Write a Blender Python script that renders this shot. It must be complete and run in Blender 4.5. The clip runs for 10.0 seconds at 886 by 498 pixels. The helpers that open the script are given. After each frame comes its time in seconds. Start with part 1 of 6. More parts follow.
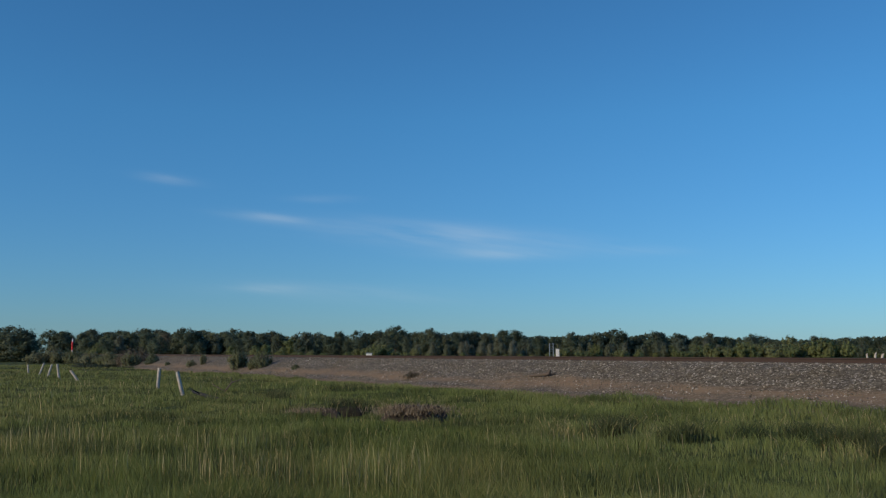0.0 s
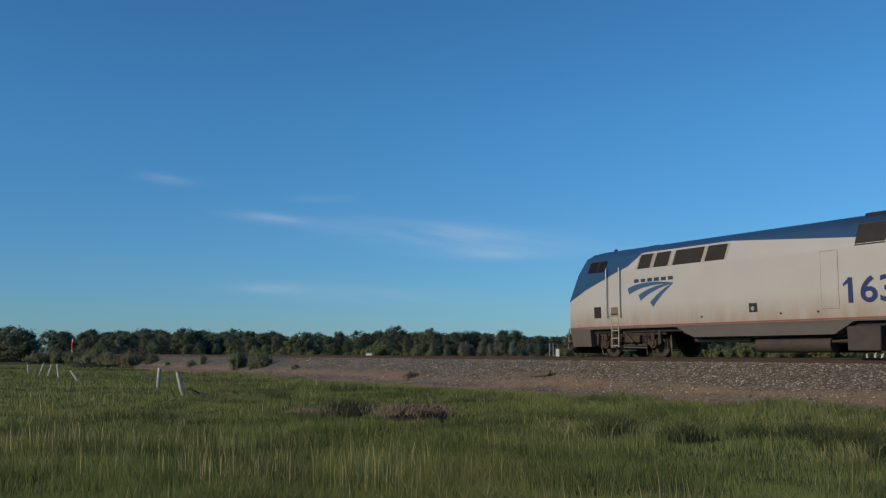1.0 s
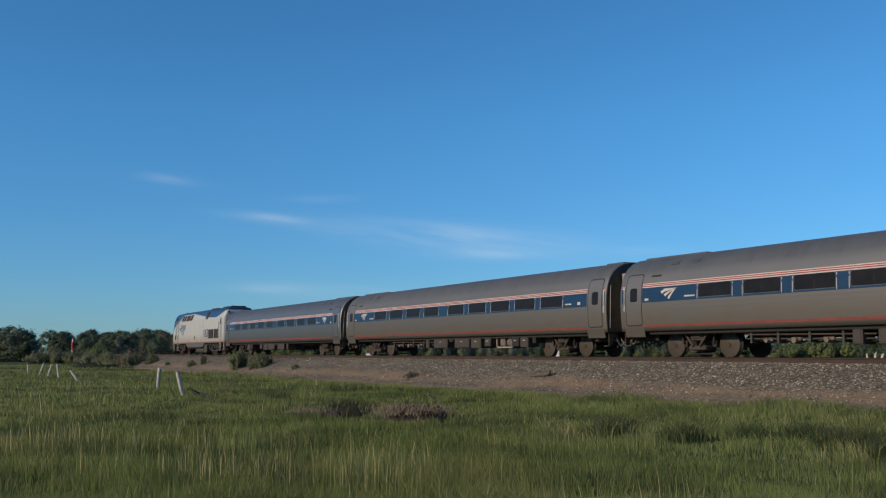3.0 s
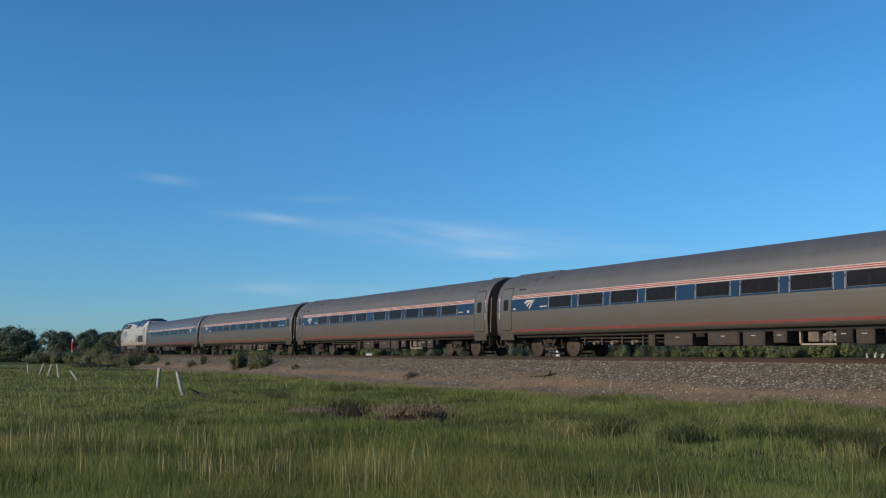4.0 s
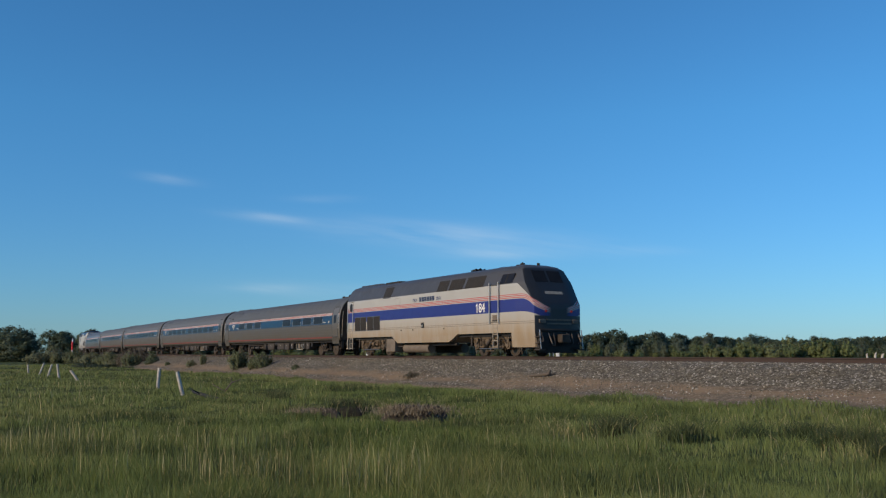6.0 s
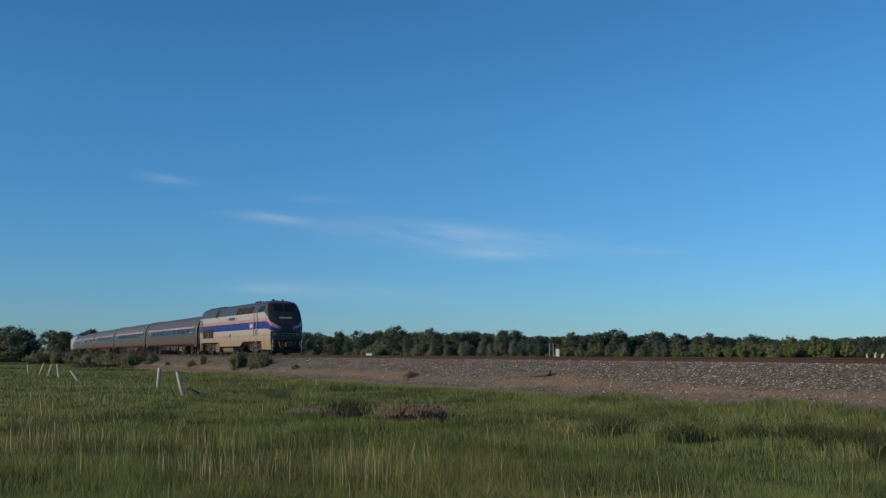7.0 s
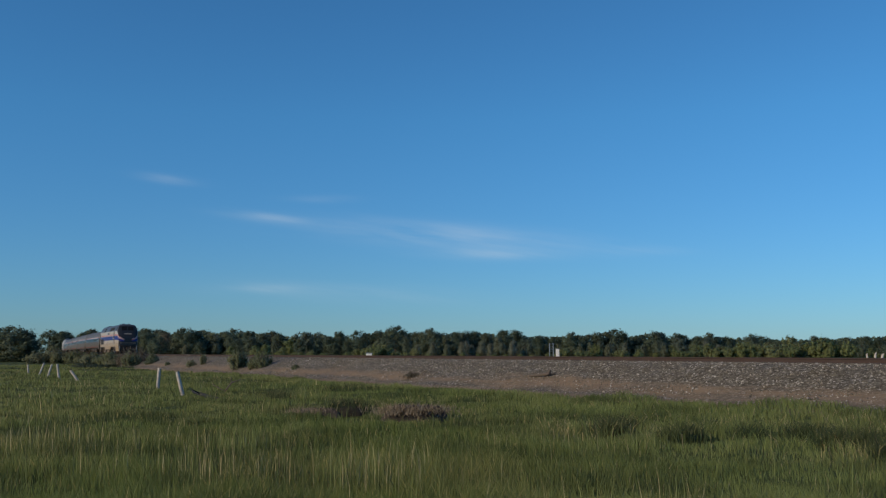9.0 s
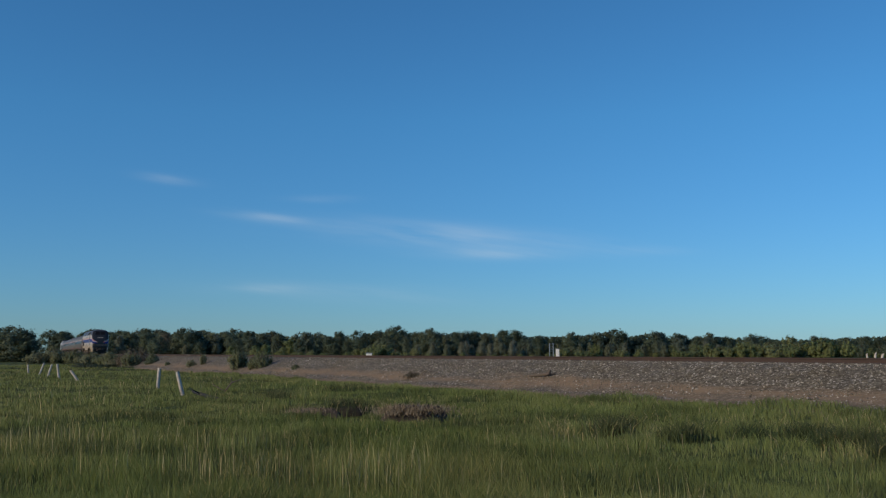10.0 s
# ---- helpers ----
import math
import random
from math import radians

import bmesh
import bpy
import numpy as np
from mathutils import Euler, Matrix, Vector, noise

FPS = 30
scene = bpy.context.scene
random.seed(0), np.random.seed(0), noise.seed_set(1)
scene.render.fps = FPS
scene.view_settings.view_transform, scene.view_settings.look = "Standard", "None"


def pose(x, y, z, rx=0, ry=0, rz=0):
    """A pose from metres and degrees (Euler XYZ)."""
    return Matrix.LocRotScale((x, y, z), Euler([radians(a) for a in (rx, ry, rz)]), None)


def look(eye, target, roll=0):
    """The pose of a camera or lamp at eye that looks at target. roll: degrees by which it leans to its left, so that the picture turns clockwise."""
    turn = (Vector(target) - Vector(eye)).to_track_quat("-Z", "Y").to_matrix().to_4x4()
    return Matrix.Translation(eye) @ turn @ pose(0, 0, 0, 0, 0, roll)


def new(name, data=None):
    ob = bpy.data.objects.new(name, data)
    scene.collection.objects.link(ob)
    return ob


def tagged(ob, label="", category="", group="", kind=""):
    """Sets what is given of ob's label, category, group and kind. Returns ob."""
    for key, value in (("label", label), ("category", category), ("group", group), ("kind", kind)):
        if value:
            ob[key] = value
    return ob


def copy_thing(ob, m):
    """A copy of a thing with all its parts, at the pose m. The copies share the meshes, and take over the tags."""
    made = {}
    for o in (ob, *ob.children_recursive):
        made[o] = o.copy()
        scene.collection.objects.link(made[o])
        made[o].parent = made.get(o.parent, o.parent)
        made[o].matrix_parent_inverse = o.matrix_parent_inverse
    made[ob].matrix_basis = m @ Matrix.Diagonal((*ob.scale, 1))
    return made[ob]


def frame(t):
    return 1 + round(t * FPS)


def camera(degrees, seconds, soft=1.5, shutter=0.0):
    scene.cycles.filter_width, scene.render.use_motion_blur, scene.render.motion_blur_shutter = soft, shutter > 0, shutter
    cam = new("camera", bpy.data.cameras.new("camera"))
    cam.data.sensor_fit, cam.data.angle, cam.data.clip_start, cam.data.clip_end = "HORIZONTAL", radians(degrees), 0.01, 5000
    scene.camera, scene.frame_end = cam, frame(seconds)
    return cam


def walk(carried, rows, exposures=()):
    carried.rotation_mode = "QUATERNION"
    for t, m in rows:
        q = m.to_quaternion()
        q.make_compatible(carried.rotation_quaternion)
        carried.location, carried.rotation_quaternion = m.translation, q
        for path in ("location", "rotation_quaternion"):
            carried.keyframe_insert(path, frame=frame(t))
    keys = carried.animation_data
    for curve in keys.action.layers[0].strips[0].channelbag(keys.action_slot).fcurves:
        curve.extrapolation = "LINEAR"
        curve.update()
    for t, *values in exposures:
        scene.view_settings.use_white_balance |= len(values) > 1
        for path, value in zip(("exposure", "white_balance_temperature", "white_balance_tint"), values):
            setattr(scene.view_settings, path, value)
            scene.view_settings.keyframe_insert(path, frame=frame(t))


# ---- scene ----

# Rail top is z = 0; the marsh lies 1.4 m lower; the eye is 1.56 m above the marsh.
EYE = (0.0, 0.0, 0.156)
cam = camera(51.5, 10.0, soft=1.25)
walk(cam, [(0.0, pose(*EYE, 90 + 6.464)), (10.0, pose(*EYE, 90 + 6.464))],
     exposures=[(0.0, -0.02), (1.0, -0.02), (1.5, -0.06), (2.0, -0.04), (2.5, 0.09), (4.0, 0.25), (5.6, 0.25), (6.8, 0.08), (7.5, 0.02), (10.0, 0.0)])

# ---- world, sun ----
SUN_TO = Vector((-0.83, -0.50, 0.42)).normalized()
world = bpy.data.worlds.new("sky")
scene.world = world
world.use_nodes = True


def sky_nodes():
    nt = world.node_tree
    nt.nodes.clear()
    out = nt.nodes.new("ShaderNodeOutputWorld")
    bg = nt.nodes.new("ShaderNodeBackground")
    sky = nt.nodes.new("ShaderNodeTexSky")
    sky.sky_type, sky.sun_disc = "NISHITA", False
    sky.sun_elevation = math.asin(SUN_TO.z)
    sky.sun_rotation = math.atan2(SUN_TO.x, SUN_TO.y)
    sky.air_density, sky.dust_density, sky.ozone_density = 1.0, 0.12, 5.0
    bg.inputs["Strength"].default_value = 0.128

    def calc(op, a, b=0.0, c=0.0):
        n = nt.nodes.new("ShaderNodeMath")
        n.operation = op
        for i, v in enumerate((a, b, c)):
            if isinstance(v, bpy.types.NodeSocket):
                nt.links.new(v, n.inputs[i])
            else:
                n.inputs[i].default_value = v
        return n.outputs[0]

    def mix(kind, f, a, b):
        n = nt.nodes.new("ShaderNodeMix")
        n.data_type, n.blend_type = "RGBA", kind
        for i, v in ((0, f), (6, a), (7, b)):
            if isinstance(v, bpy.types.NodeSocket):
                nt.links.new(v, n.inputs[i])
            else:
                n.inputs[i].default_value = v
        return n.outputs[2]

    # thin wisps of cirrus low over the wood
    tc = nt.nodes.new("ShaderNodeTexCoord").outputs["Generated"]
    sep = nt.nodes.new("ShaderNodeSeparateXYZ")
    nt.links.new(tc, sep.inputs[0])
    deep = calc("MAXIMUM", sep.outputs[1], 0.05)
    u, v = calc("DIVIDE", sep.outputs[0], deep), calc("DIVIDE", sep.outputs[2], deep)
    rise = calc("MINIMUM", calc("MULTIPLY", calc("MAXIMUM", sep.outputs[2], 0.0), 4.0), 1.0)
    tint = mix("MULTIPLY", 1.0, sky.outputs[0], mix("MIX", rise, SKY_LOW, SKY_TINT))
    vec = nt.nodes.new("ShaderNodeCombineXYZ")
    nt.links.new(calc("MULTIPLY", u, 5.0), vec.inputs[0])
    nt.links.new(calc("MULTIPLY_ADD", u, 6.0, calc("MULTIPLY", v, 42.0)), vec.inputs[1])
    tex = nt.nodes.new("ShaderNodeTexNoise")
    tex.inputs["Scale"].default_value, tex.inputs["Detail"].default_value = 1.6, 6
    nt.links.new(vec.outputs[0], tex.inputs["Vector"])
    total = None
    for u0, v0, a, b, k, amp in WISPS:
        du = calc("SUBTRACT", u, u0)
        dv = calc("MULTIPLY_ADD", du, k, calc("SUBTRACT", v, v0))
        e = calc("ADD", calc("POWER", calc("ABSOLUTE", calc("DIVIDE", du, a)), 2.0), calc("POWER", calc("ABSOLUTE", calc("DIVIDE", dv, b)), 2.0))
        g = calc("MULTIPLY", calc("EXPONENT", calc("MULTIPLY", e, -1.0)), amp)
        total = g if total is None else calc("ADD", total, g)
    f = calc("MULTIPLY", total, calc("MAXIMUM", calc("MULTIPLY_ADD", tex.outputs["Fac"], 2.6, -0.55), 0.0))
    f = calc("MINIMUM", f, 1.0)
    col = mix("MIX", f, tint, (4.6, 5.2, 5.6, 1))
    nt.links.new(col, bg.inputs["Color"])
    nt.links.new(bg.outputs[0], out.inputs[0])


SKY_TINT, SKY_LOW = (0.362, 0.734, 0.885, 1), (0.338, 0.525, 0.725, 1)
WISPS = [(0.010, 0.128, 0.13, 0.012, 0.07, 0.26), (0.053, 0.107, 0.060, 0.006, 0.02, 0.18), (-0.19, 0.148, 0.045, 0.005, 0.10, 0.17),
         (-0.304, 0.191, 0.028, 0.005, 0.12, 0.16), (-0.193, 0.070, 0.045, 0.005, 0.0, 0.12), (0.22, 0.112, 0.04, 0.005, 0.03, 0.10),
         (-0.13, 0.169, 0.035, 0.004, 0.0, 0.08), (-0.10, 0.065, 0.12, 0.010, 0.05, 0.08)]


sky_nodes()
sun_data = bpy.data.lights.new("sun", "SUN")
sun_data.energy, sun_data.angle, sun_data.color = 3.1, radians(0.6), (1.0, 0.77, 0.525)
sun = new("sun", sun_data)
sun.matrix_world = look((0, 0, 60), Vector((0, 0, 60)) - SUN_TO)


# ---- materials ----
class Nodes:
    """A small writer of node materials."""

    def __init__(self, name, rough=0.6, metal=0.0, spec=0.4):
        self.m = bpy.data.materials.new(name)
        self.m.use_nodes = True
        self.nt = self.m.node_tree
        self.b = self.nt.nodes["Principled BSDF"]
        self.put("Roughness", rough), self.put("Metallic", metal), self.put("Specular IOR Level", spec)
        self.tc = self.nt.nodes.new("ShaderNodeTexCoord").outputs["Object"]

    def put(self, socket, v):
        if isinstance(v, bpy.types.NodeSocket):
            self.nt.links.new(v, self.b.inputs[socket])
        else:
            self.b.inputs[socket].default_value = v
        return self

    def join(self, node, i, v):
        if isinstance(v, bpy.types.NodeSocket):
            self.nt.links.new(v, node.inputs[i])
        else:
            node.inputs[i].default_value = v

    def noise(self, scale, detail=4, rough=0.6, vec=None, stretch=None):
        n = self.nt.nodes.new("ShaderNodeTexNoise")
        n.inputs["Scale"].default_value, n.inputs["Detail"].default_value, n.inputs["Roughness"].default_value = scale, detail, rough
        v = vec or self.tc
        if stretch:
            mp = self.nt.nodes.new("ShaderNodeMapping")
            mp.inputs["Scale"].default_value = stretch
            self.nt.links.new(v, mp.inputs[0])
            v = mp.outputs[0]
        self.nt.links.new(v, n.inputs["Vector"])
        return n.outputs["Fac"]

    def ramp(self, fac, *stops):
        r = self.nt.nodes.new("ShaderNodeValToRGB")
        e = r.color_ramp.elements
        while len(e) < len(stops):
            e.new(0.5)
        for k, (p, c) in zip(e, stops):
            k.position = p
            k.color = (c, c, c, 1) if isinstance(c, (int, float)) else (*c, 1)
        self.nt.links.new(fac, r.inputs[0])
        return r.outputs[0]

    def mix(self, fac, a, b, kind="MIX"):
        n = self.nt.nodes.new("ShaderNodeMix")
        n.data_type, n.blend_type = "RGBA", kind
        for i, v in ((0, fac), (6, a), (7, b)):
            if isinstance(v, tuple) and len(v) == 3:
                v = (*v, 1)
            self.join(n, i, v)
        return n.outputs[2]

    def calc(self, op, a, b=0.0, c=0.0):
        n = self.nt.nodes.new("ShaderNodeMath")
        n.operation = op
        for i, v in enumerate((a, b, c)):
            self.join(n, i, v)
        return n.outputs[0]

    def axis(self, k):
        n = self.nt.nodes.new("ShaderNodeSeparateXYZ")
        self.nt.links.new(self.tc, n.inputs[0])
        return n.outputs[k]

    def island(self):
        return self.nt.nodes.new("ShaderNodeNewGeometry").outputs["Random Per Island"]

    def object_random(self):
        return self.nt.nodes.new("ShaderNodeObjectInfo").outputs["Random"]

    def bump(self, height, strength=0.3, dist=0.02):
        n = self.nt.nodes.new("ShaderNodeBump")
        n.inputs["Strength"].default_value, n.inputs["Distance"].default_value = strength, dist
        self.nt.links.new(height, n.inputs["Height"])
        self.nt.links.new(n.outputs[0], self.b.inputs["Normal"])
        return self


def simple(name, colour, rough=0.6, metal=0.0, vary=0.25, scale=3.0, bump=0.15):
    """A plain surface with two scales of wear."""
    n = Nodes(name, rough, metal)
    big, fine = n.noise(scale, 5), n.noise(scale * 14, 3)
    dark = tuple(c * (1 - vary) for c in colour)
    lite = tuple(min(1, c * (1 + vary * 0.6)) for c in colour)
    c = n.mix(n.ramp(big, (0.3, 0.0), (0.7, 1.0)), dark, lite)
    c = n.mix(n.calc("MULTIPLY", fine, 0.25), c, dark)
    n.put("Base Color", c).bump(fine, bump, 0.01)
    return n.m


def steel_mat(name="stainless_steel", tone=1.0, rough=0.54, grime=1.0):
    n = Nodes(name, 0.4, 0.72)
    fine = n.noise(2.0, 4, 0.6, stretch=(0.5, 6, 26))
    big = n.noise(0.6, 5, stretch=(1, 1, 2.4))
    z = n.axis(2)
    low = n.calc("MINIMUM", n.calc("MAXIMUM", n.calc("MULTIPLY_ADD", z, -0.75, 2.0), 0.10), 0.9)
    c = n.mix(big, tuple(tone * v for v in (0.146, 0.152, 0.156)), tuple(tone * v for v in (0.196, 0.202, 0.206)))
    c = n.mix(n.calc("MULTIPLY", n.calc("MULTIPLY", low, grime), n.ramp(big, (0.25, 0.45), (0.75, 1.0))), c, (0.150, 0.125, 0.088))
    # above z 3.02 the colour turns to a mottled darker blue-grey
    roof = step_mask(n, z, 3.02, 0.25)
    roof_grey = n.mix(n.ramp(n.noise(0.9, 5, 0.65, stretch=(2.2, 1, 0.5)), (0.3, 0.0), (0.7, 1.0)), (0.100, 0.114, 0.128), (0.144, 0.161, 0.176))
    c = n.mix(n.calc("MULTIPLY", roof, 0.7), c, roof_grey)
    n.put("Base Color", c)
    n.put("Roughness", n.calc("ADD", n.calc("MULTIPLY_ADD", big, 0.16, rough), n.calc("MULTIPLY", roof, 0.13)))
    n.bump(fine, 0.06, 0.01)
    return n.m


def foliage(name, dark, lite, patch=0.15):
    n = Nodes(name, 0.6, 0.0, 0.25)
    c = n.mix(n.island(), dark, lite)
    o = n.object_random()
    c = n.mix(n.calc("MULTIPLY", o, 0.55), c, (dark[0] * 0.70, dark[1] * 0.80, dark[2] * 0.95))
    c = n.mix(n.ramp(n.calc("FRACT", n.calc("MULTIPLY", o, 7.3)), (0.55, 0.0), (1.0, 0.55)), c, (lite[0] * 1.25, lite[1] * 1.18, lite[2] * 1.45))
    n.put("Base Color", c)
    thin = n.nt.nodes.new("ShaderNodeBsdfTranslucent")
    both = n.nt.nodes.new("ShaderNodeMixShader")
    both.inputs[0].default_value = 0.5
    n.nt.links.new(c, thin.inputs["Color"])
    n.nt.links.new(n.b.outputs[0], both.inputs[1])
    n.nt.links.new(thin.outputs[0], both.inputs[2])
    n.nt.links.new(both.outputs[0], n.nt.nodes["Material Output"].inputs["Surface"])
    return n.m


def grass_mat(name, dark, lite, straw, straw_part):
    n = Nodes(name, 0.55, 0.0, 0.25)
    r = n.island()
    patch = n.noise(0.16, 4, 0.6)
    c = n.mix(r, dark, lite)
    c = n.mix(n.ramp(patch, (0.42, 0.0), (0.66, 0.6)), c, tuple(0.55 * a + 0.25 * b for a, b in zip(lite, straw)))
    c = n.mix(n.ramp(n.noise(0.5, 4, 0.55), (0.44, 0.0), (0.64, 0.85)), c, tuple(v * 0.52 for v in dark))
    r2 = n.calc("FRACT", n.calc("MULTIPLY", r, 17.3))
    is_straw = n.calc("LESS_THAN", r2, n.calc("MULTIPLY", n.ramp(patch, (0.38, 0.15), (0.62, 1.0)), straw_part))
    c = n.mix(is_straw, c, straw)
    n.put("Base Color", c)
    return n.m


def ground_mat():
    n = Nodes("marsh_ground", 0.9, 0, 0.2)
    a, b, f = n.noise(0.09, 5), n.noise(0.7, 6), n.noise(9.0, 4)
    c = n.mix(n.ramp(a, (0.35, 0.0), (0.65, 1.0)), (0.040, 0.064, 0.014), (0.080, 0.098, 0.024))
    c = n.mix(n.ramp(b, (0.5, 0.0), (0.75, 0.6)), c, (0.085, 0.080, 0.030))
    c = n.mix(n.calc("MULTIPLY", f, 0.6), c, (0.022, 0.034, 0.010))
    n.put("Base Color", c).bump(f, 0.8, 0.08)
    return n.m


def ballast_mat():
    n = Nodes("ballast", 0.9, 0, 0.25)
    v = n.nt.nodes.new("ShaderNodeTexVoronoi")
    v.inputs["Scale"].default_value = 15.0
    n.nt.links.new(n.tc, v.inputs["Vector"])
    sep = n.nt.nodes.new("ShaderNodeSeparateColor")
    n.nt.links.new(v.outputs["Color"], sep.inputs[0])
    stone = n.ramp(sep.outputs[0], (0.0, (0.080, 0.070, 0.048)), (0.55, (0.178, 0.156, 0.114)), (0.85, (0.27, 0.242, 0.184)), (1.0, (0.53, 0.49, 0.42)))
    # shade between the stones is put into the colour, down to half
    gap_shade = n.ramp(v.outputs["Distance"], (0.0, 1.0), (0.6, 0.50))
    stone = n.mix(1.0, stone, gap_shade, "MULTIPLY")
    x, y, z = n.axis(0), n.axis(1), n.axis(2)
    run = n.calc("ADD", n.calc("MULTIPLY", x, -math.sin(0.52685)), n.calc("MULTIPLY", y, math.cos(0.52685)))
    over = n.calc("ADD", n.calc("MULTIPLY", x, math.cos(0.52685)), n.calc("MULTIPLY", y, math.sin(0.52685)))
    line = n.nt.nodes.new("ShaderNodeCombineXYZ")
    for i, q in enumerate((n.calc("MULTIPLY", run, 0.28), n.calc("MULTIPLY", over, 1.3), z)):
        n.join(line, i, q)
    big = n.noise(0.8, 6, 0.65, vec=line.outputs[0])
    soil_f = n.calc("ADD", n.calc("MULTIPLY_ADD", n.calc("ABSOLUTE", n.calc("ADD", z, 0.98)), -3.2, 0.75), n.calc("MULTIPLY_ADD", big, 3.2, -1.55))
    toe = n.calc("MINIMUM", n.calc("MAXIMUM", n.calc("MULTIPLY_ADD", z, -5.0, -5.9), 0.0), 0.8)
    soil_f = n.calc("MINIMUM", n.calc("MAXIMUM", soil_f, toe), 0.85)
    soil = n.mix(n.noise(2.5, 5), (0.15, 0.106, 0.064), (0.315, 0.222, 0.135))
    n.put("Base Color", n.mix(soil_f, stone, soil)).bump(v.outputs["Distance"], 0.5, 0.03)
    return n.m


def stone_mat():
    n = Nodes("crushed_stone", 0.85, 0, 0.3)
    c = n.ramp(n.island(), (0.0, (0.080, 0.074, 0.052)), (0.55, (0.172, 0.152, 0.112)), (0.80, (0.275, 0.250, 0.196)), (1.0, (0.58, 0.55, 0.48)))
    n.put("Base Color", n.mix(n.calc("MULTIPLY", n.noise(30, 3), 0.4), c, (0.12, 0.10, 0.085)))
    return n.m


def dirty(n, c, grime=(0.25, 0.18, 0.11), low=1.1, high=2.0, amount=0.75):
    """Road dirt that thins out upwards, in streaks."""
    z = n.axis(2)
    f = n.calc("DIVIDE", n.calc("SUBTRACT", high, z), high - low)
    f = n.calc("MINIMUM", n.calc("MAXIMUM", f, 0.04), 1.0)
    f = n.calc("MULTIPLY", f, n.ramp(n.noise(1.6, 6, 0.65, stretch=(1.6, 1, 0.35)), (0.25, 0.4), (0.7, 1.0)))
    return n.mix(n.calc("MULTIPLY", f, amount), c, grime)


def step_mask(n, v, edge, width=0.008):
    f = n.calc("DIVIDE", n.calc("SUBTRACT", v, edge), width)
    return n.calc("MINIMUM", n.calc("MAXIMUM", f, 0.0), 1.0)


def loco_paint_blue_roof():
    n = Nodes("loco_silver_white_blue", 0.38, 0.0, 0.45)
    u = n.calc("SUBTRACT", 10.515, n.axis(0))
    z = n.axis(2)
    curve = n.ramp(n.calc("DIVIDE", u, 21.03),
                   (0.02, 0.455), (0.205, 0.70), (0.236, 0.80), (0.447, 0.80), (0.53, 0.77), (0.67, 0.72), (0.76, 0.69),
                   (0.86, 0.68), (0.892, 0.705), (0.96, 0.785), (1.0, 0.83))
    blue_f = step_mask(n, z, n.calc("MULTIPLY", curve, 5.0))
    c = dirty(n, n.mix(n.noise(0.8, 4), (0.365, 0.37, 0.352), (0.44, 0.445, 0.422)), grime=(0.24, 0.165, 0.095), high=2.05, amount=0.9)
    soot = n.calc("MULTIPLY", step_mask(n, z, 3.75, 0.55), step_mask(n, u, 11.5, 4.0))
    soot = n.calc("MULTIPLY", soot, n.ramp(n.noise(0.9, 5, 0.65, stretch=(0.5, 1, 1)), (0.25, 0.55), (0.7, 1.0)))
    blue = n.mix(n.noise(1.4, 5, 0.65), (0.016, 0.052, 0.120), (0.024, 0.074, 0.162))
    c = n.mix(blue_f, c, n.mix(soot, blue, (0.016, 0.017, 0.019)))
    red = n.calc("MULTIPLY", step_mask(n, z, 1.155), n.calc("SUBTRACT", 1.0, step_mask(n, z, 1.21)))
    c = n.mix(n.calc("MULTIPLY", red, 0.85), c, (0.20, 0.045, 0.033))
    c = n.mix(n.calc("SUBTRACT", 1.0, step_mask(n, z, 1.15)), c, n.mix(n.noise(1.5, 5), (0.078, 0.070, 0.060), (0.125, 0.11, 0.092)))
    n.put("Base Color", c).put("Roughness", n.calc("MULTIPLY_ADD", n.noise(2.2, 4), 0.25, 0.30))
    return n.m


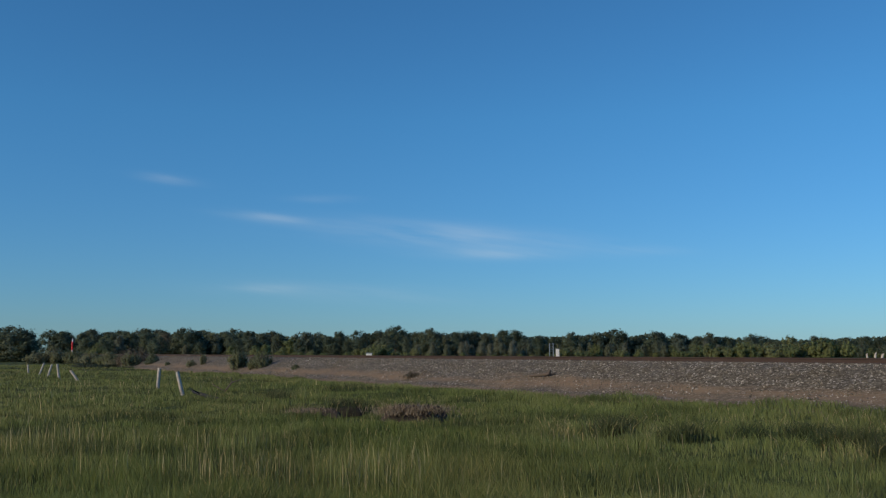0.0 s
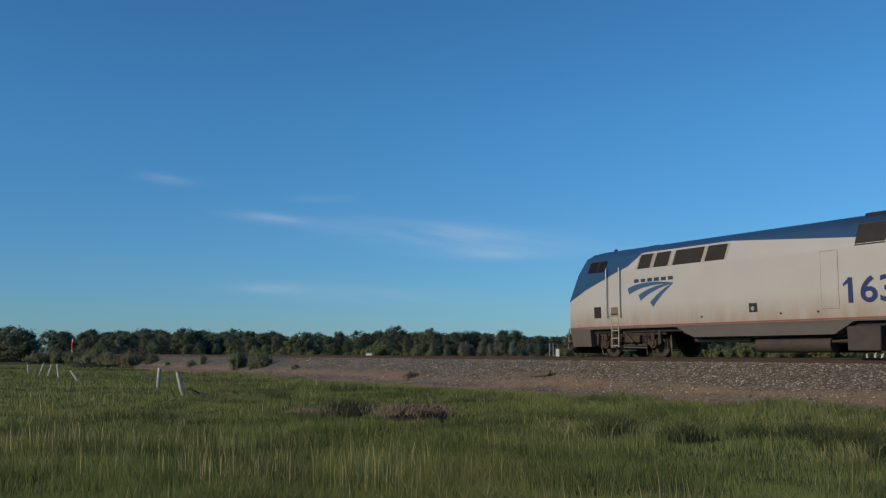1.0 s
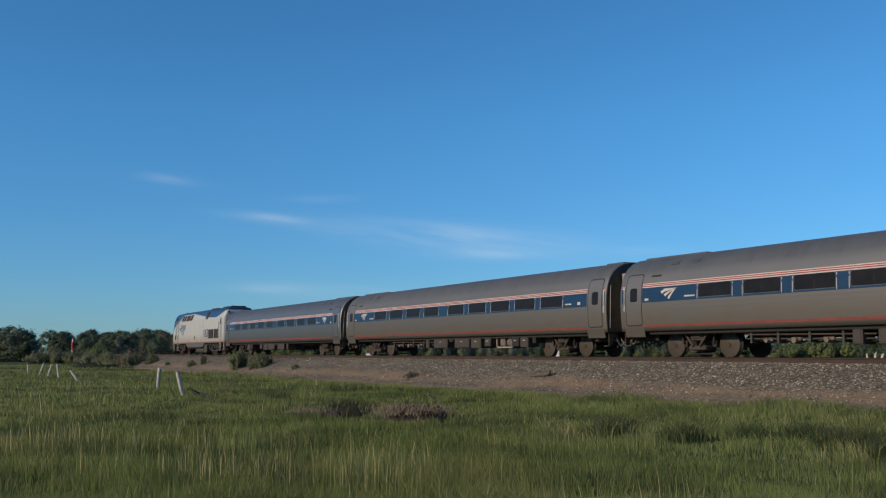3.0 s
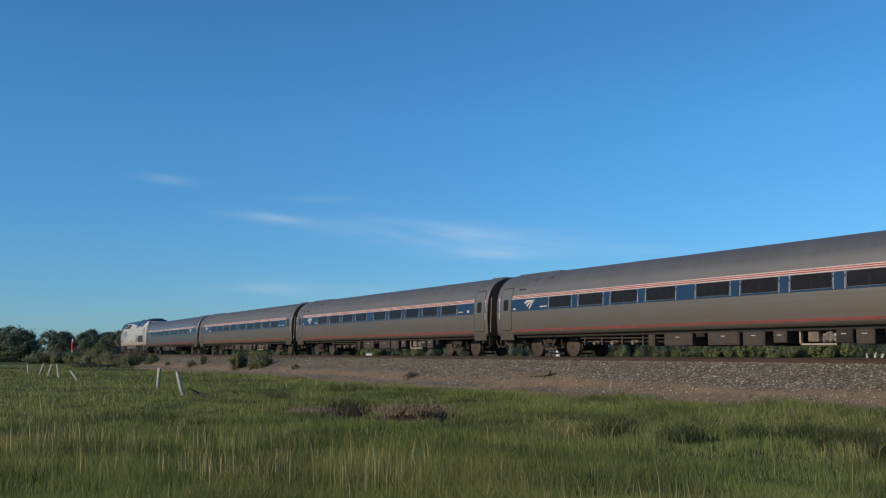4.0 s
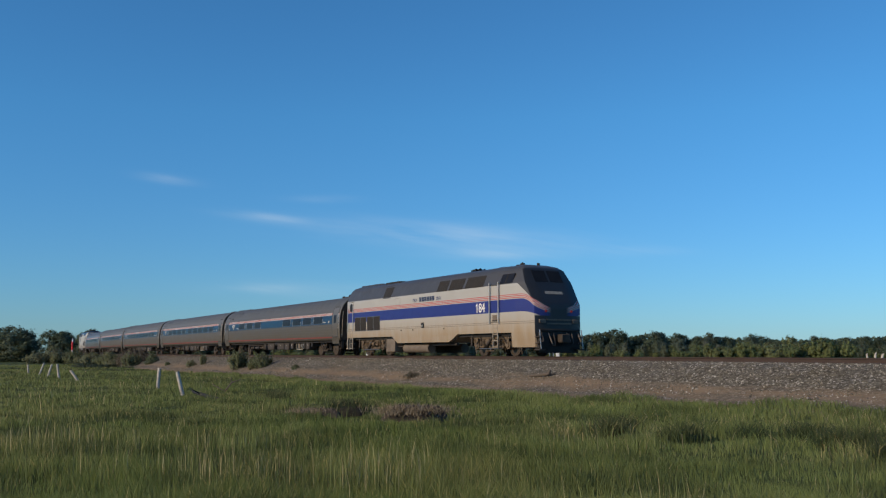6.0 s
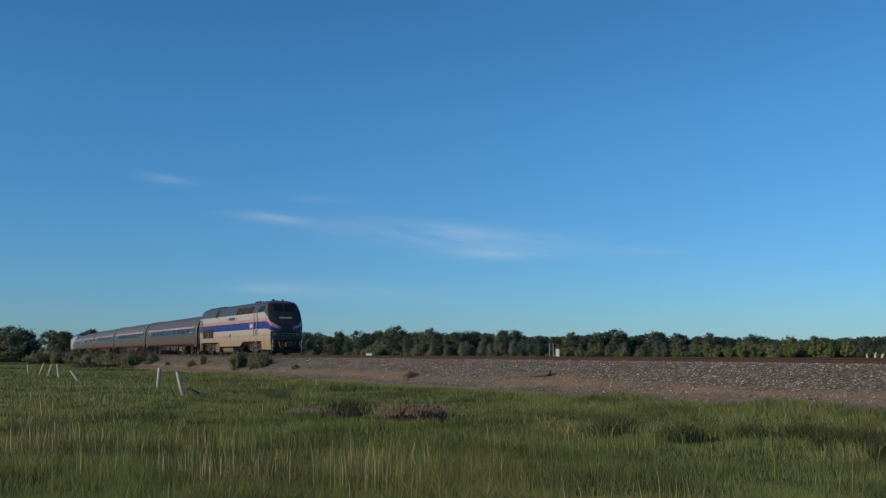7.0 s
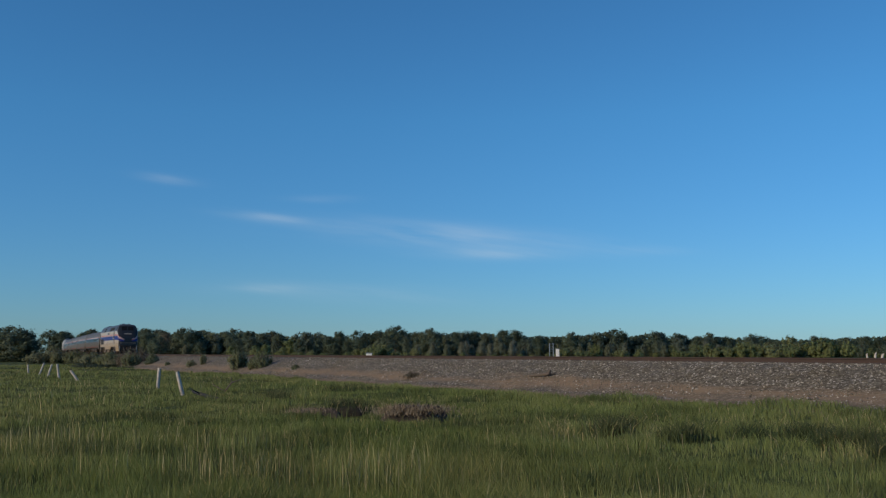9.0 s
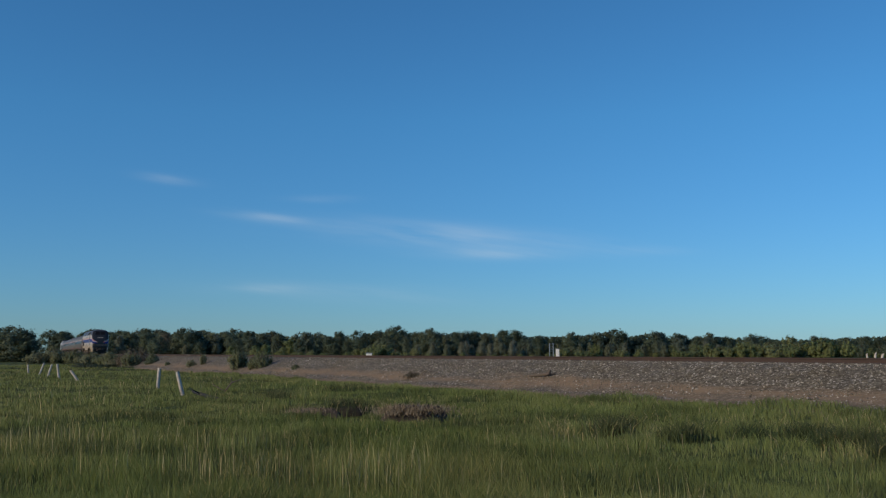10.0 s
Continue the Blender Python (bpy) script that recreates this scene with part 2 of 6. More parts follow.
def loco_paint_heritage():
    n = Nodes("loco_grey_white_blue_band", 0.38, 0.0, 0.45)
    u = n.calc("SUBTRACT", 10.515, n.axis(0))
    drop = n.calc("MULTIPLY", n.calc("MAXIMUM", n.calc("SUBTRACT", 1.6, u), 0.0), 0.78)
    z0 = n.axis(2)
    zg = n.calc("ADD", z0, drop)
    rake = n.calc("MULTIPLY_ADD", n.calc("MAXIMUM", n.calc("SUBTRACT", z0, 2.35), 0.0), 0.635, 0.44)
    front = n.calc("SUBTRACT", 1.0, step_mask(n, n.calc("SUBTRACT", u, rake), 0.045, 0.02))
    veer = n.calc("MULTIPLY", front, n.calc("MULTIPLY_ADD", n.calc("ABSOLUTE", n.axis(1)), -0.30, 0.37))
    curl = n.calc("MULTIPLY", n.calc("POWER", n.calc("MAXIMUM", n.calc("SUBTRACT", 1.35, u), 0.0), 2.0), 0.5)
    z = n.calc("ADD", n.calc("ADD", z0, curl), veer)
    c = dirty(n, n.mix(n.noise(0.8, 4), (0.350, 0.347, 0.324), (0.425, 0.422, 0.394)), grime=(0.35, 0.265, 0.165), low=1.2, high=2.25, amount=0.95)
    c = dirty(n, c, grime=(0.25, 0.175, 0.095), low=0.75, high=1.75, amount=0.8)
    band = n.calc("MULTIPLY", step_mask(n, n.calc("MULTIPLY_ADD", curl, -0.65, z), 2.05), n.calc("SUBTRACT", 1.0, step_mask(n, z, 2.64)))
    c = n.mix(band, c, (0.020, 0.030, 0.175))
    for a in (2.68, 2.755, 2.83):
        f = n.calc("MULTIPLY", step_mask(n, z, a), n.calc("SUBTRACT", 1.0, step_mask(n, z, a + 0.032)))
        c = n.mix(f, c, (0.42, 0.045, 0.04))
    for a in (1.50, 1.58):
        f = n.calc("MULTIPLY", step_mask(n, z0, a), n.calc("SUBTRACT", 1.0, step_mask(n, z0, a + 0.022)))
        c = n.mix(n.calc("MULTIPLY", f, 0.7), c, (0.10, 0.08, 0.06))
    grey = n.mix(n.noise(1.2, 5), (0.045, 0.045, 0.047), (0.072, 0.072, 0.073))
    c = n.mix(step_mask(n, zg, 3.36), c, grey)
    # nose front goes near black off the stripes: its shade put into the paint
    black = n.mix(n.noise(1.2, 5), (0.013, 0.014, 0.016), (0.024, 0.025, 0.027))
    off_stripe = n.calc("MAXIMUM", step_mask(n, z, 2.88), n.calc("SUBTRACT", 1.0, n.calc("MULTIPLY", step_mask(n, z, 2.10), step_mask(n, z0, 1.84))))
    off_stripe = n.calc("MAXIMUM", off_stripe, n.calc("SUBTRACT", 1.0, step_mask(n, n.calc("ABSOLUTE", n.axis(1)), 0.42, 0.25)))
    c = n.mix(n.calc("MULTIPLY", front, off_stripe), c, black)
    n.put("Base Color", c).put("Roughness", n.calc("MULTIPLY_ADD", n.noise(2.2, 4), 0.25, 0.30))
    return n.m


M = {
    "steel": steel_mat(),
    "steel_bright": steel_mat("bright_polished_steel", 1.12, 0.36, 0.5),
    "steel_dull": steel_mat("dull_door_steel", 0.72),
    # end walls: the shade at the coach ends is put into this brown
    "end": simple("end_wall_steel", (0.075, 0.060, 0.045), 0.6, 0.0, vary=0.3),
    "wordblue": simple("dark_lettering_blue", (0.026, 0.040, 0.085), 0.45, vary=0.12, bump=0.02),
    "cream": simple("pale_gangway_post", (0.34, 0.31, 0.25), 0.6, vary=0.25),
    "ground": ground_mat(),
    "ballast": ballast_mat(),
    "stone": stone_mat(),
    "paint_a": loco_paint_blue_roof(),
    "paint_b": loco_paint_heritage(),
    "grass": grass_mat("marsh_grass", (0.055, 0.089, 0.019), (0.092, 0.126, 0.031), (0.29, 0.265, 0.11), 0.08),
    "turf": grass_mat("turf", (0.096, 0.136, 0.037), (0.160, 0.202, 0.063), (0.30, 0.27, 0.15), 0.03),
    "sedge": grass_mat("sedge", (0.05, 0.08, 0.018), (0.20, 0.25, 0.08), (0.36, 0.32, 0.16), 0.18),
    "sedge_shade": grass_mat("shaded_sedge", (0.020, 0.034, 0.012), (0.060, 0.090, 0.028), (0.24, 0.22, 0.10), 0.08),
    "reed": grass_mat("marsh_stalks", (0.11, 0.16, 0.045), (0.20, 0.235, 0.085), (0.36, 0.33, 0.18), 0.42),
    "dead": grass_mat("dead_grass", (0.10, 0.084, 0.058), (0.19, 0.158, 0.112), (0.25, 0.212, 0.15), 0.6),
    "leaf": foliage("tree_leaves", (0.106, 0.142, 0.090), (0.146, 0.186, 0.114)),
    "leaf_silver": foliage("silvery_tree_leaves", (0.175, 0.205, 0.130), (0.235, 0.265, 0.180)),
    "leaf_dark": foliage("shaded_ditch_leaves", (0.050, 0.066, 0.036), (0.082, 0.104, 0.056)),
    "leaf_lite": foliage("shrub_leaves_pale", (0.185, 0.225, 0.088), (0.250, 0.285, 0.118)),
    "leaf_olive": foliage("shrub_leaves_olive", (0.160, 0.185, 0.092), (0.225, 0.245, 0.130)),
    "leaf_grey": foliage("shrub_leaves_grey", (0.150, 0.138, 0.092), (0.215, 0.190, 0.130)),
    "darkmud": simple("dark_marsh_mud", (0.024, 0.022, 0.014), 0.95, vary=0.4, scale=3, bump=0.8),
    "truck_tan": simple("dust_caked_truck_iron", (0.135, 0.100, 0.066), 0.9, vary=0.5, scale=4),
    "ladder": simple("pale_ladder_paint", (0.33, 0.29, 0.23), 0.7, vary=0.3, scale=8),
    "rim_dull": simple("dull_window_trim", (0.15, 0.16, 0.17), 0.45, 0.5, vary=0.2, bump=0.02),
    "bark": simple("bark", (0.11, 0.09, 0.07), 0.9, bump=0.6),
    "rail": simple("rusty_rail", (0.050, 0.032, 0.025), 0.8, scale=1.2),
    "rail_top": simple("worn_rail_head", (0.30, 0.27, 0.25), 0.35, 0.9),
    "tie": simple("creosoted_timber", (0.07, 0.055, 0.045), 0.9),
    "glass": simple("dark_window_glass", (0.016, 0.014, 0.013), 0.30, vary=0.3, bump=0.02),
    "blue": simple("window_band_blue", (0.012, 0.038, 0.084), 0.34, vary=0.15, bump=0.03),
    "white": simple("white_stripe", (0.50, 0.46, 0.42), 0.45, vary=0.12, bump=0.02),
    "red": simple("red_stripe", (0.30, 0.04, 0.03), 0.5, vary=0.2, bump=0.03),
    "redsill": simple("faded_red_sill", (0.20, 0.05, 0.038), 0.6, vary=0.3, bump=0.05),
    "rim": simple("bright_trim", (0.42, 0.41, 0.39), 0.35, 0.6, vary=0.15, bump=0.02),
    "logo": simple("logo_blue", (0.035, 0.10, 0.19), 0.45, vary=0.12, bump=0.02),
    "number": simple("number_blue", (0.024, 0.034, 0.125), 0.45, vary=0.12, bump=0.02),
    "dark": simple("black_underframe", (0.024, 0.022, 0.020), 0.8, vary=0.35),
    "truck": simple("dusty_truck_iron", (0.056, 0.044, 0.034), 0.85, vary=0.4),
    "box": simple("dusty_equipment_box", (0.054, 0.045, 0.038), 0.75, vary=0.3),
    "boxlite": simple("tan_tank_paint", (0.16, 0.13, 0.10), 0.7, vary=0.3),
    "wheel": simple("wheel_steel", (0.066, 0.052, 0.040), 0.7, 0.1, vary=0.3),
    "tread": simple("wheel_tread", (0.35, 0.33, 0.31), 0.35, 1.0, vary=0.1),
    "rubber": simple("rubber_diaphragm", (0.035, 0.033, 0.030), 0.85, vary=0.3),
    "grille": simple("radiator_grille", (0.026, 0.022, 0.018), 0.8, vary=0.35),
    "wood": simple("weathered_wood", (0.50, 0.46, 0.40), 0.9, vary=0.35, scale=6, bump=0.5),
    "mud": simple("marsh_mud", (0.055, 0.043, 0.034), 0.85, vary=0.5, scale=2.2, bump=0.9),
    "redpaint": simple("red_marker_paint", (0.75, 0.03, 0.03), 0.5, vary=0.1),
    "whitepaint": simple("white_marker_paint", (0.8, 0.79, 0.76), 0.5, vary=0.1),
    "bluegrey": simple("galvanised_mast", (0.30, 0.36, 0.40), 0.5, 0.3, vary=0.15),
    "lampred": simple("red_lens", (0.20, 0.02, 0.02), 0.2, vary=0.1),
}
M["glass"].node_tree.nodes["Principled BSDF"].inputs["Specular IOR Level"].default_value = 0.16
lens = M["lampred"].node_tree.nodes["Principled BSDF"]
lens.inputs["Emission Color"].default_value, lens.inputs["Emission Strength"].default_value = (1.0, 0.05, 0.04, 1), 0.06


# ---- mesh helpers ----
def mesh_from(name, verts, faces, material, smooth=False):
    me = bpy.data.meshes.new(name)
    me.from_pydata([tuple(v) for v in verts], [], faces)
    me.materials.append(M[material])
    if smooth:
        me.polygons.foreach_set("use_smooth", [True] * len(me.polygons))
    me.update()
    return me


def link(name, me, parent=None, label=""):
    ob = new(name, me)
    if parent:
        ob.parent = parent
    return tagged(ob, label=label)


def part(name, bm, material, parent=None, label="", bevel=0.0, smooth=False):
    """Links a bmesh as one mesh object under a thing or a part."""
    if bevel:
        bmesh.ops.bevel(bm, geom=bm.edges[:], offset=bevel, segments=1, affect="EDGES", clamp_overlap=True)
    bmesh.ops.recalc_face_normals(bm, faces=bm.faces[:])
    me = bpy.data.meshes.new(name)
    bm.to_mesh(me)
    bm.free()
    me.materials.append(M[material])
    me.polygons.foreach_set("use_smooth", [True] * len(me.polygons))
    if not smooth:
        me.set_sharp_from_angle(angle=0.68)
    return link(name, me, parent, label)


def box(bm, x0, x1, y0, y1, z0, z1):
    m = Matrix.Translation(((x0 + x1) / 2, (y0 + y1) / 2, (z0 + z1) / 2)) @ Matrix.Diagonal((abs(x1 - x0), abs(y1 - y0), abs(z1 - z0), 1))
    bmesh.ops.create_cube(bm, size=1, matrix=m)
    return bm


def tube(bm, a, b, r0, r1=None, seg=10):
    a, b = Vector(a), Vector(b)
    m = Matrix.Translation((a + b) / 2) @ (b - a).to_track_quat("Z", "Y").to_matrix().to_4x4()
    bmesh.ops.create_cone(bm, cap_ends=True, segments=seg, radius1=r0, radius2=r0 if r1 is None else r1, depth=(b - a).length, matrix=m)
    return bm


def BM():
    return bmesh.new()


def loft(rings, closed=True, caps=True):
    """A skin over rings of equally many points."""
    bm = BM()
    rows = [[bm.verts.new(p) for p in r] for r in rings]
    n = len(rows[0])
    for a, b in zip(rows, rows[1:]):
        for i in range(n if closed else n - 1):
            bm.faces.new((a[i], a[(i + 1) % n], b[(i + 1) % n], b[i]))
    if caps:
        bm.faces.new(rows[0][::-1])
        bm.faces.new(rows[-1])
    return bm


def side_panel(prof, side, x0, x1, z0, z1, proud, radius=0.0, rows=4):
    """A plate with rounded corners that lies on a vehicle's side and follows its section."""
    bm = BM()
    zs = {z0 + (z1 - z0) * i / rows for i in range(rows + 1)}
    if radius:
        for k in (0.0, 0.3, 0.65, 1.0):
            zs |= {z0 + radius * k, z1 - radius * k}
    zs = sorted(zs)
    front, back = [], []
    for z in zs:
        e = max(0.0, radius - (z - z0), radius - (z1 - z)) if radius else 0.0
        inset = radius - math.sqrt(max(0.0, radius * radius - e * e)) if e > 0 else 0.0
        y = prof(z)
        front.append([bm.verts.new((x, side * (y + proud), z)) for x in (x0 + inset, x1 - inset)])
        back.append([bm.verts.new((x, side * (y - 0.03), z)) for x in (x0 + inset, x1 - inset)])
    for i in range(len(zs) - 1):
        bm.faces.new((front[i][0], front[i][1], front[i + 1][1], front[i + 1][0]))
        for k in (0, 1):
            bm.faces.new((front[i][k], front[i + 1][k], back[i + 1][k], back[i][k]))
    for i in (0, -1):
        bm.faces.new((front[i][0], front[i][1], back[i][1], back[i][0]))
    return bm


def interp(table):
    xs, ys = zip(*table)
    return lambda v: float(np.interp(v, xs, ys))


# ---- the line of the track ----
HEAD, OFFSET = 0.52685, 25.647
BEND_AT, EASE_AT, BEND, EASE = 60.2, 200.0, 0.00067, 0.00021
ALONG = Vector((-math.sin(HEAD), math.cos(HEAD), 0))
ACROSS = Vector((math.cos(HEAD), math.sin(HEAD), 0))


def track(s, off=0.0, z=0.0):
    """The point s metres along the line and off metres towards the viewer's side of it."""
    e1, e2 = min(max(s - BEND_AT, 0.0), EASE_AT - BEND_AT), max(s - EASE_AT, 0.0)
    a1 = BEND * e1
    along, across = (BEND_AT + math.sin(a1) / BEND, (1 - math.cos(a1)) / BEND) if e1 > 0 else (s, 0.0)
    a = a1 + EASE * e2
    if e2 > 0:
        along += (math.sin(a) - math.sin(a1)) / EASE
        across += (math.cos(a1) - math.cos(a)) / EASE
    side = ACROSS * math.cos(a) - ALONG * math.sin(a)
    return ACROSS * (OFFSET + across) + ALONG * along - side * off + Vector((0, 0, z))


def steps():
    return [-90 + 6 * i for i in range(24)] + [54 + 8 * i for i in range(54)]


# ---- ground ----
def lump(x, y):
    return noise.noise(Vector((x * 0.22, y * 0.22, 0.3))) * 0.10 + noise.noise(Vector((x * 0.75, y * 0.75, 4.1))) * 0.07


def ground_z(x, y):
    z = -1.4
    near = max(0.0, 1 - math.hypot(x, y) / 160)
    z += lump(x, y) * min(1.0, near * 3)
    for cx, cy, r, h in HOLLOWS:
        d = math.hypot(x - cx, (y - cy) * 1.6) / r
        if d < 1:
            z -= h * (1 - d * d) ** 2
    return z


HOLLOWS = [(-2.6, 23.6, 1.6, 0.35), (6.2, 16.2, 0.9, 0.3), (3.1, 17.2, 0.5, 0.2), (8.2, 15.4, 0.7, 0.2)]


def ground():
    def axis(dense, far):
        out = list(np.arange(dense[0], dense[1], dense[2]))
        v, stepw = out[-1], dense[2]
        while v < far:
            stepw *= 1.25
            v += stepw
            out.append(v)
        return out
    ax = axis((0, 26, 0.4), 4200)
    xs = [-v for v in ax[:0:-1]] + ax
    ys = [-v for v in axis((0, 4, 1.0), 4200)[:0:-1]] + axis((0, 60, 0.4), 4200)
    verts = [(x, y, ground_z(x, y)) for y in ys for x in xs]
    n = len(xs)
    faces = [(j * n + i, j * n + i + 1, (j + 1) * n + i + 1, (j + 1) * n + i) for j in range(len(ys) - 1) for i in range(n - 1)]
    ob = link("ground", mesh_from("ground", verts, faces, "ground", True))
    tagged(ob, "flat green salt marsh ground under the grass", "ground", kind="structure")


SECTION = [(7.4, -1.55), (6.2, -1.36), (5.2, -1.18), (4.3, -0.92), (3.4, -0.58), (2.6, -0.30), (2.0, -0.18), (1.3, -0.17), (0.0, -0.19),
           (-1.3, -0.17), (-2.0, -0.2), (-3.4, -0.6), (-5.4, -1.3), (-7.0, -1.6)]


def bank_z(off):
    o = [a for a, _ in SECTION][::-1]
    return float(np.interp(off, o, [b for _, b in SECTION][::-1]))


def embankment():
    offs = []
    for (a, _), (b, _) in zip(SECTION, SECTION[1:]):
        offs += [a, a + (b - a) / 3, a + 2 * (b - a) / 3]
    offs.append(SECTION[-1][0])
    rows = [-90 + 3 * i for i in range(16)] + [-40 + 0.7 * i for i in range(185)] + [90 + 6 * i for i in range(66)]
    verts, n = [], len(offs)
    for s in rows:
        for o in offs:
            p = track(s, o)
            k = 0.0 if abs(o) < 1.4 else min(1.0, (abs(o) - 1.4) / 2)
            w = noise.noise(Vector((p.x * 0.28, p.y * 0.28, 2.0))) * 0.2 + noise.noise(Vector((p.x * 1.3, p.y * 1.3, 7.0))) * 0.07
            verts.append((p.x, p.y, bank_z(o) + k * w + p.z * min(1.0, max(0.0, (7.0 - abs(o)) / 3))))
    faces = [(j * n + i, j * n + i + 1, (j + 1) * n + i + 1, (j + 1) * n + i) for j in range(len(rows) - 1) for i in range(n - 1)]
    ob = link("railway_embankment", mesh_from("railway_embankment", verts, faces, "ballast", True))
    tagged(ob, "grey and brown stone ballast embankment with bare soil at its foot", "embankment", kind="structure")


def rails():
    prof = [(-0.07, -0.18), (0.07, -0.18), (0.07, -0.165), (0.012, -0.14), (0.012, -0.045), (0.037, -0.035), (0.037, -0.004), (0.03, 0.0), (-0.03, 0.0),
            (-0.037, -0.004), (-0.037, -0.035), (-0.012, -0.045), (-0.012, -0.14), (-0.07, -0.165)]
    for off, label in ((0.755, "rusty brown steel rail with a worn head"), (-0.755, "rusty brown steel rail with a worn head")):
        rings = [[track(s, off + a, z) for a, z in prof] for s in steps()]
        ob = part("rail", loft(rings), "rail")
        tagged(ob, label, "rail", group="rails of the track", kind="structure")


def ties():
    bed = bpy.data.objects["railway_embankment"]
    bm = box(BM(), -0.11, 0.11, -1.3, 1.3, -0.30, -0.155)
    bmesh.ops.bevel(bm, geom=bm.edges[:], offset=0.012, segments=1, affect="EDGES")
    me = bpy.data.meshes.new("tie")
    bm.to_mesh(me)
    bm.free()
    me.materials.append(M["tie"])
    for i in range(298):
        s = -45 + i * 0.53
        p, q = track(s), track(s + 0.1)
        ob = link("tie", me, bed)
        ob.matrix_basis = pose(p.x, p.y, p.z, 0, 0, math.degrees(math.atan2(q.y - p.y, q.x - p.x)))


ground()
embankment()
rails()


# ---- the train ----
LOCO, COACH = 21.03, 26.01
coach_prof = interp([(0.70, 1.47), (0.98, 1.52), (1.15, 1.555), (1.5, 1.585), (2.0, 1.60), (2.5, 1.575), (2.9, 1.49), (3.2, 1.36), (3.45, 1.17), (3.65, 0.90), (3.78, 0.58), (3.85, 0.22)])
loco_prof = interp([(0.4, 1.44), (1.1, 1.50), (2.0, 1.53), (3.36, 1.51), (4.02, 1.22), (4.2, 1.02), (4.3, 0.72), (4.36, 0.3)])


def wheelset(x, radius, parent, name="wheelset"):
    bm = BM()
    tube(bm, (x, -0.75, radius), (x, 0.75, radius), 0.09, seg=10)
    for s in (1, -1):
        tube(bm, (x, s * 0.66, radius), (x, s * 0.70, radius), radius + 0.028, seg=28)
        tube(bm, (x, s * 0.825, radius), (x, s * 0.84, radius), radius * 0.36, radius * 0.30, seg=18)
    ob = part(name, bm, "wheel", parent)
    for s in (1, -1):
        part("tyre", tube(BM(), (x, s * 0.70, radius), (x, s * 0.83, radius), radius, radius - 0.006, seg=36), "tread", ob, "bright worn steel tyre")
        part("wheel_disc", tube(BM(), (x, s * 0.829, radius), (x, s * 0.834, radius), radius - 0.004, radius - 0.012, seg=36), "wheel", ob)
    return ob


def coach_truck(xc, parent):
    bm = BM()
    for s in (1, -1):
        box(bm, xc - 1.6, xc + 1.6, s * 0.42, s * 0.58, 0.44, 0.66)
        box(bm, xc - 0.42, xc + 0.42, s * 0.55, s * 1.08, 0.26, 0.42)
    box(bm, xc - 0.3, xc + 0.3, -1.1, 1.1, 0.60, 0.88)
    truck = part("truck", bm, "truck", parent, "dusty iron four-wheel truck with inside frames", bevel=0.03)
    for s in (1, -1):
        for k in (-0.22, 0.22):
            sp = BM()
            for i in range(5):
                tube(sp, (xc + k, s * 0.98, 0.42 + i * 0.05), (xc + k, s * 0.98, 0.445 + i * 0.05), 0.12, 0.10, seg=12)
            part("spring", sp, "truck", truck)
        for k in (-1, 1):
            part("brace", tube(BM(), (xc + k * 0.62, s * 1.10, 0.96), (xc + k * 0.16, s * 1.10, 0.40), 0.05, seg=12), "truck", truck)
            part("damper", tube(BM(), (xc + k * 0.72, s * 1.0, 0.50), (xc + k * 0.80, s * 1.0, 0.95), 0.045, seg=12), "dark", truck)
            part("brake_caliper", box(BM(), xc + k * 0.70 - 0.10, xc + k * 0.70 + 0.10, s * 0.72, s * 0.95, 0.36, 0.62), "dark", truck, bevel=0.02)
            part("bearing_cap", tube(BM(), (xc + k * 1.295, s * 0.83, 0.457), (xc + k * 1.295, s * 0.87, 0.457), 0.09, 0.07, seg=14), "truck", truck)
        part("brake_cylinder", tube(BM(), (xc - 0.20, s * 1.05, 0.74), (xc + 0.25, s * 1.05, 0.74), 0.09, seg=14), "box", truck)
        part("track_brake_bar", box(BM(), xc - 0.62, xc + 0.62, s * 0.70, s * 0.80, 0.10, 0.18), "dark", truck, bevel=0.01)
    for k in (-1.295, 1.295):
        wheelset(xc + k, 0.457, truck)
    return truck


COACH_WINDOWS = [4.58, 6.62, 8.64, 10.67, 13.22, 15.25, 17.25, 19.26, 21.26]


def swoosh(x, z, w, h, prof, side, proud, flip=1):
    """Three curved blades that narrow towards one shared tip, as a plain mark."""
    bms = []
    for foot, ctrl, half in (((0.07, -0.20), (0.38, 0.17), 0.145), ((0.31, -0.53), (0.56, -0.10), 0.14), ((0.56, -0.86), (0.74, -0.34), 0.135)):
        bm = BM()
        rows = []
        for i in range(11):
            f = i / 10
            p = [(1 - f) ** 2 * a + 2 * f * (1 - f) * c + f * f * t for a, c, t in zip(foot, ctrl, (1.0, 0.02))]
            d = [2 * (1 - f) * (c - a) + 2 * f * (t - c) for a, c, t in zip(foot, ctrl, (1.0, 0.02))]
            d = (d[0] * w, d[1] * h)
            q = math.hypot(*d)
            k = half * h * (1 - f) ** 0.75 + 0.004
            ends = [(x - flip * (p[0] - 0.5) * w + flip * e * d[1] / q * k, z + p[1] * h + e * d[0] / q * k) for e in (1, -1)]
            rows.append([bm.verts.new((a, side * (prof(b) + proud), b)) for a, b in ends])
        for a, b in zip(rows, rows[1:]):
            bm.faces.new((a[0], a[1], b[1], b[0]))
        ext = bmesh.ops.extrude_face_region(bm, geom=bm.faces[:])
        bmesh.ops.translate(bm, verts=[v for v in ext["geom"] if isinstance(v, bmesh.types.BMVert)], vec=(0, -side * 0.01, 0))
        bms.append(bm)
    return bms


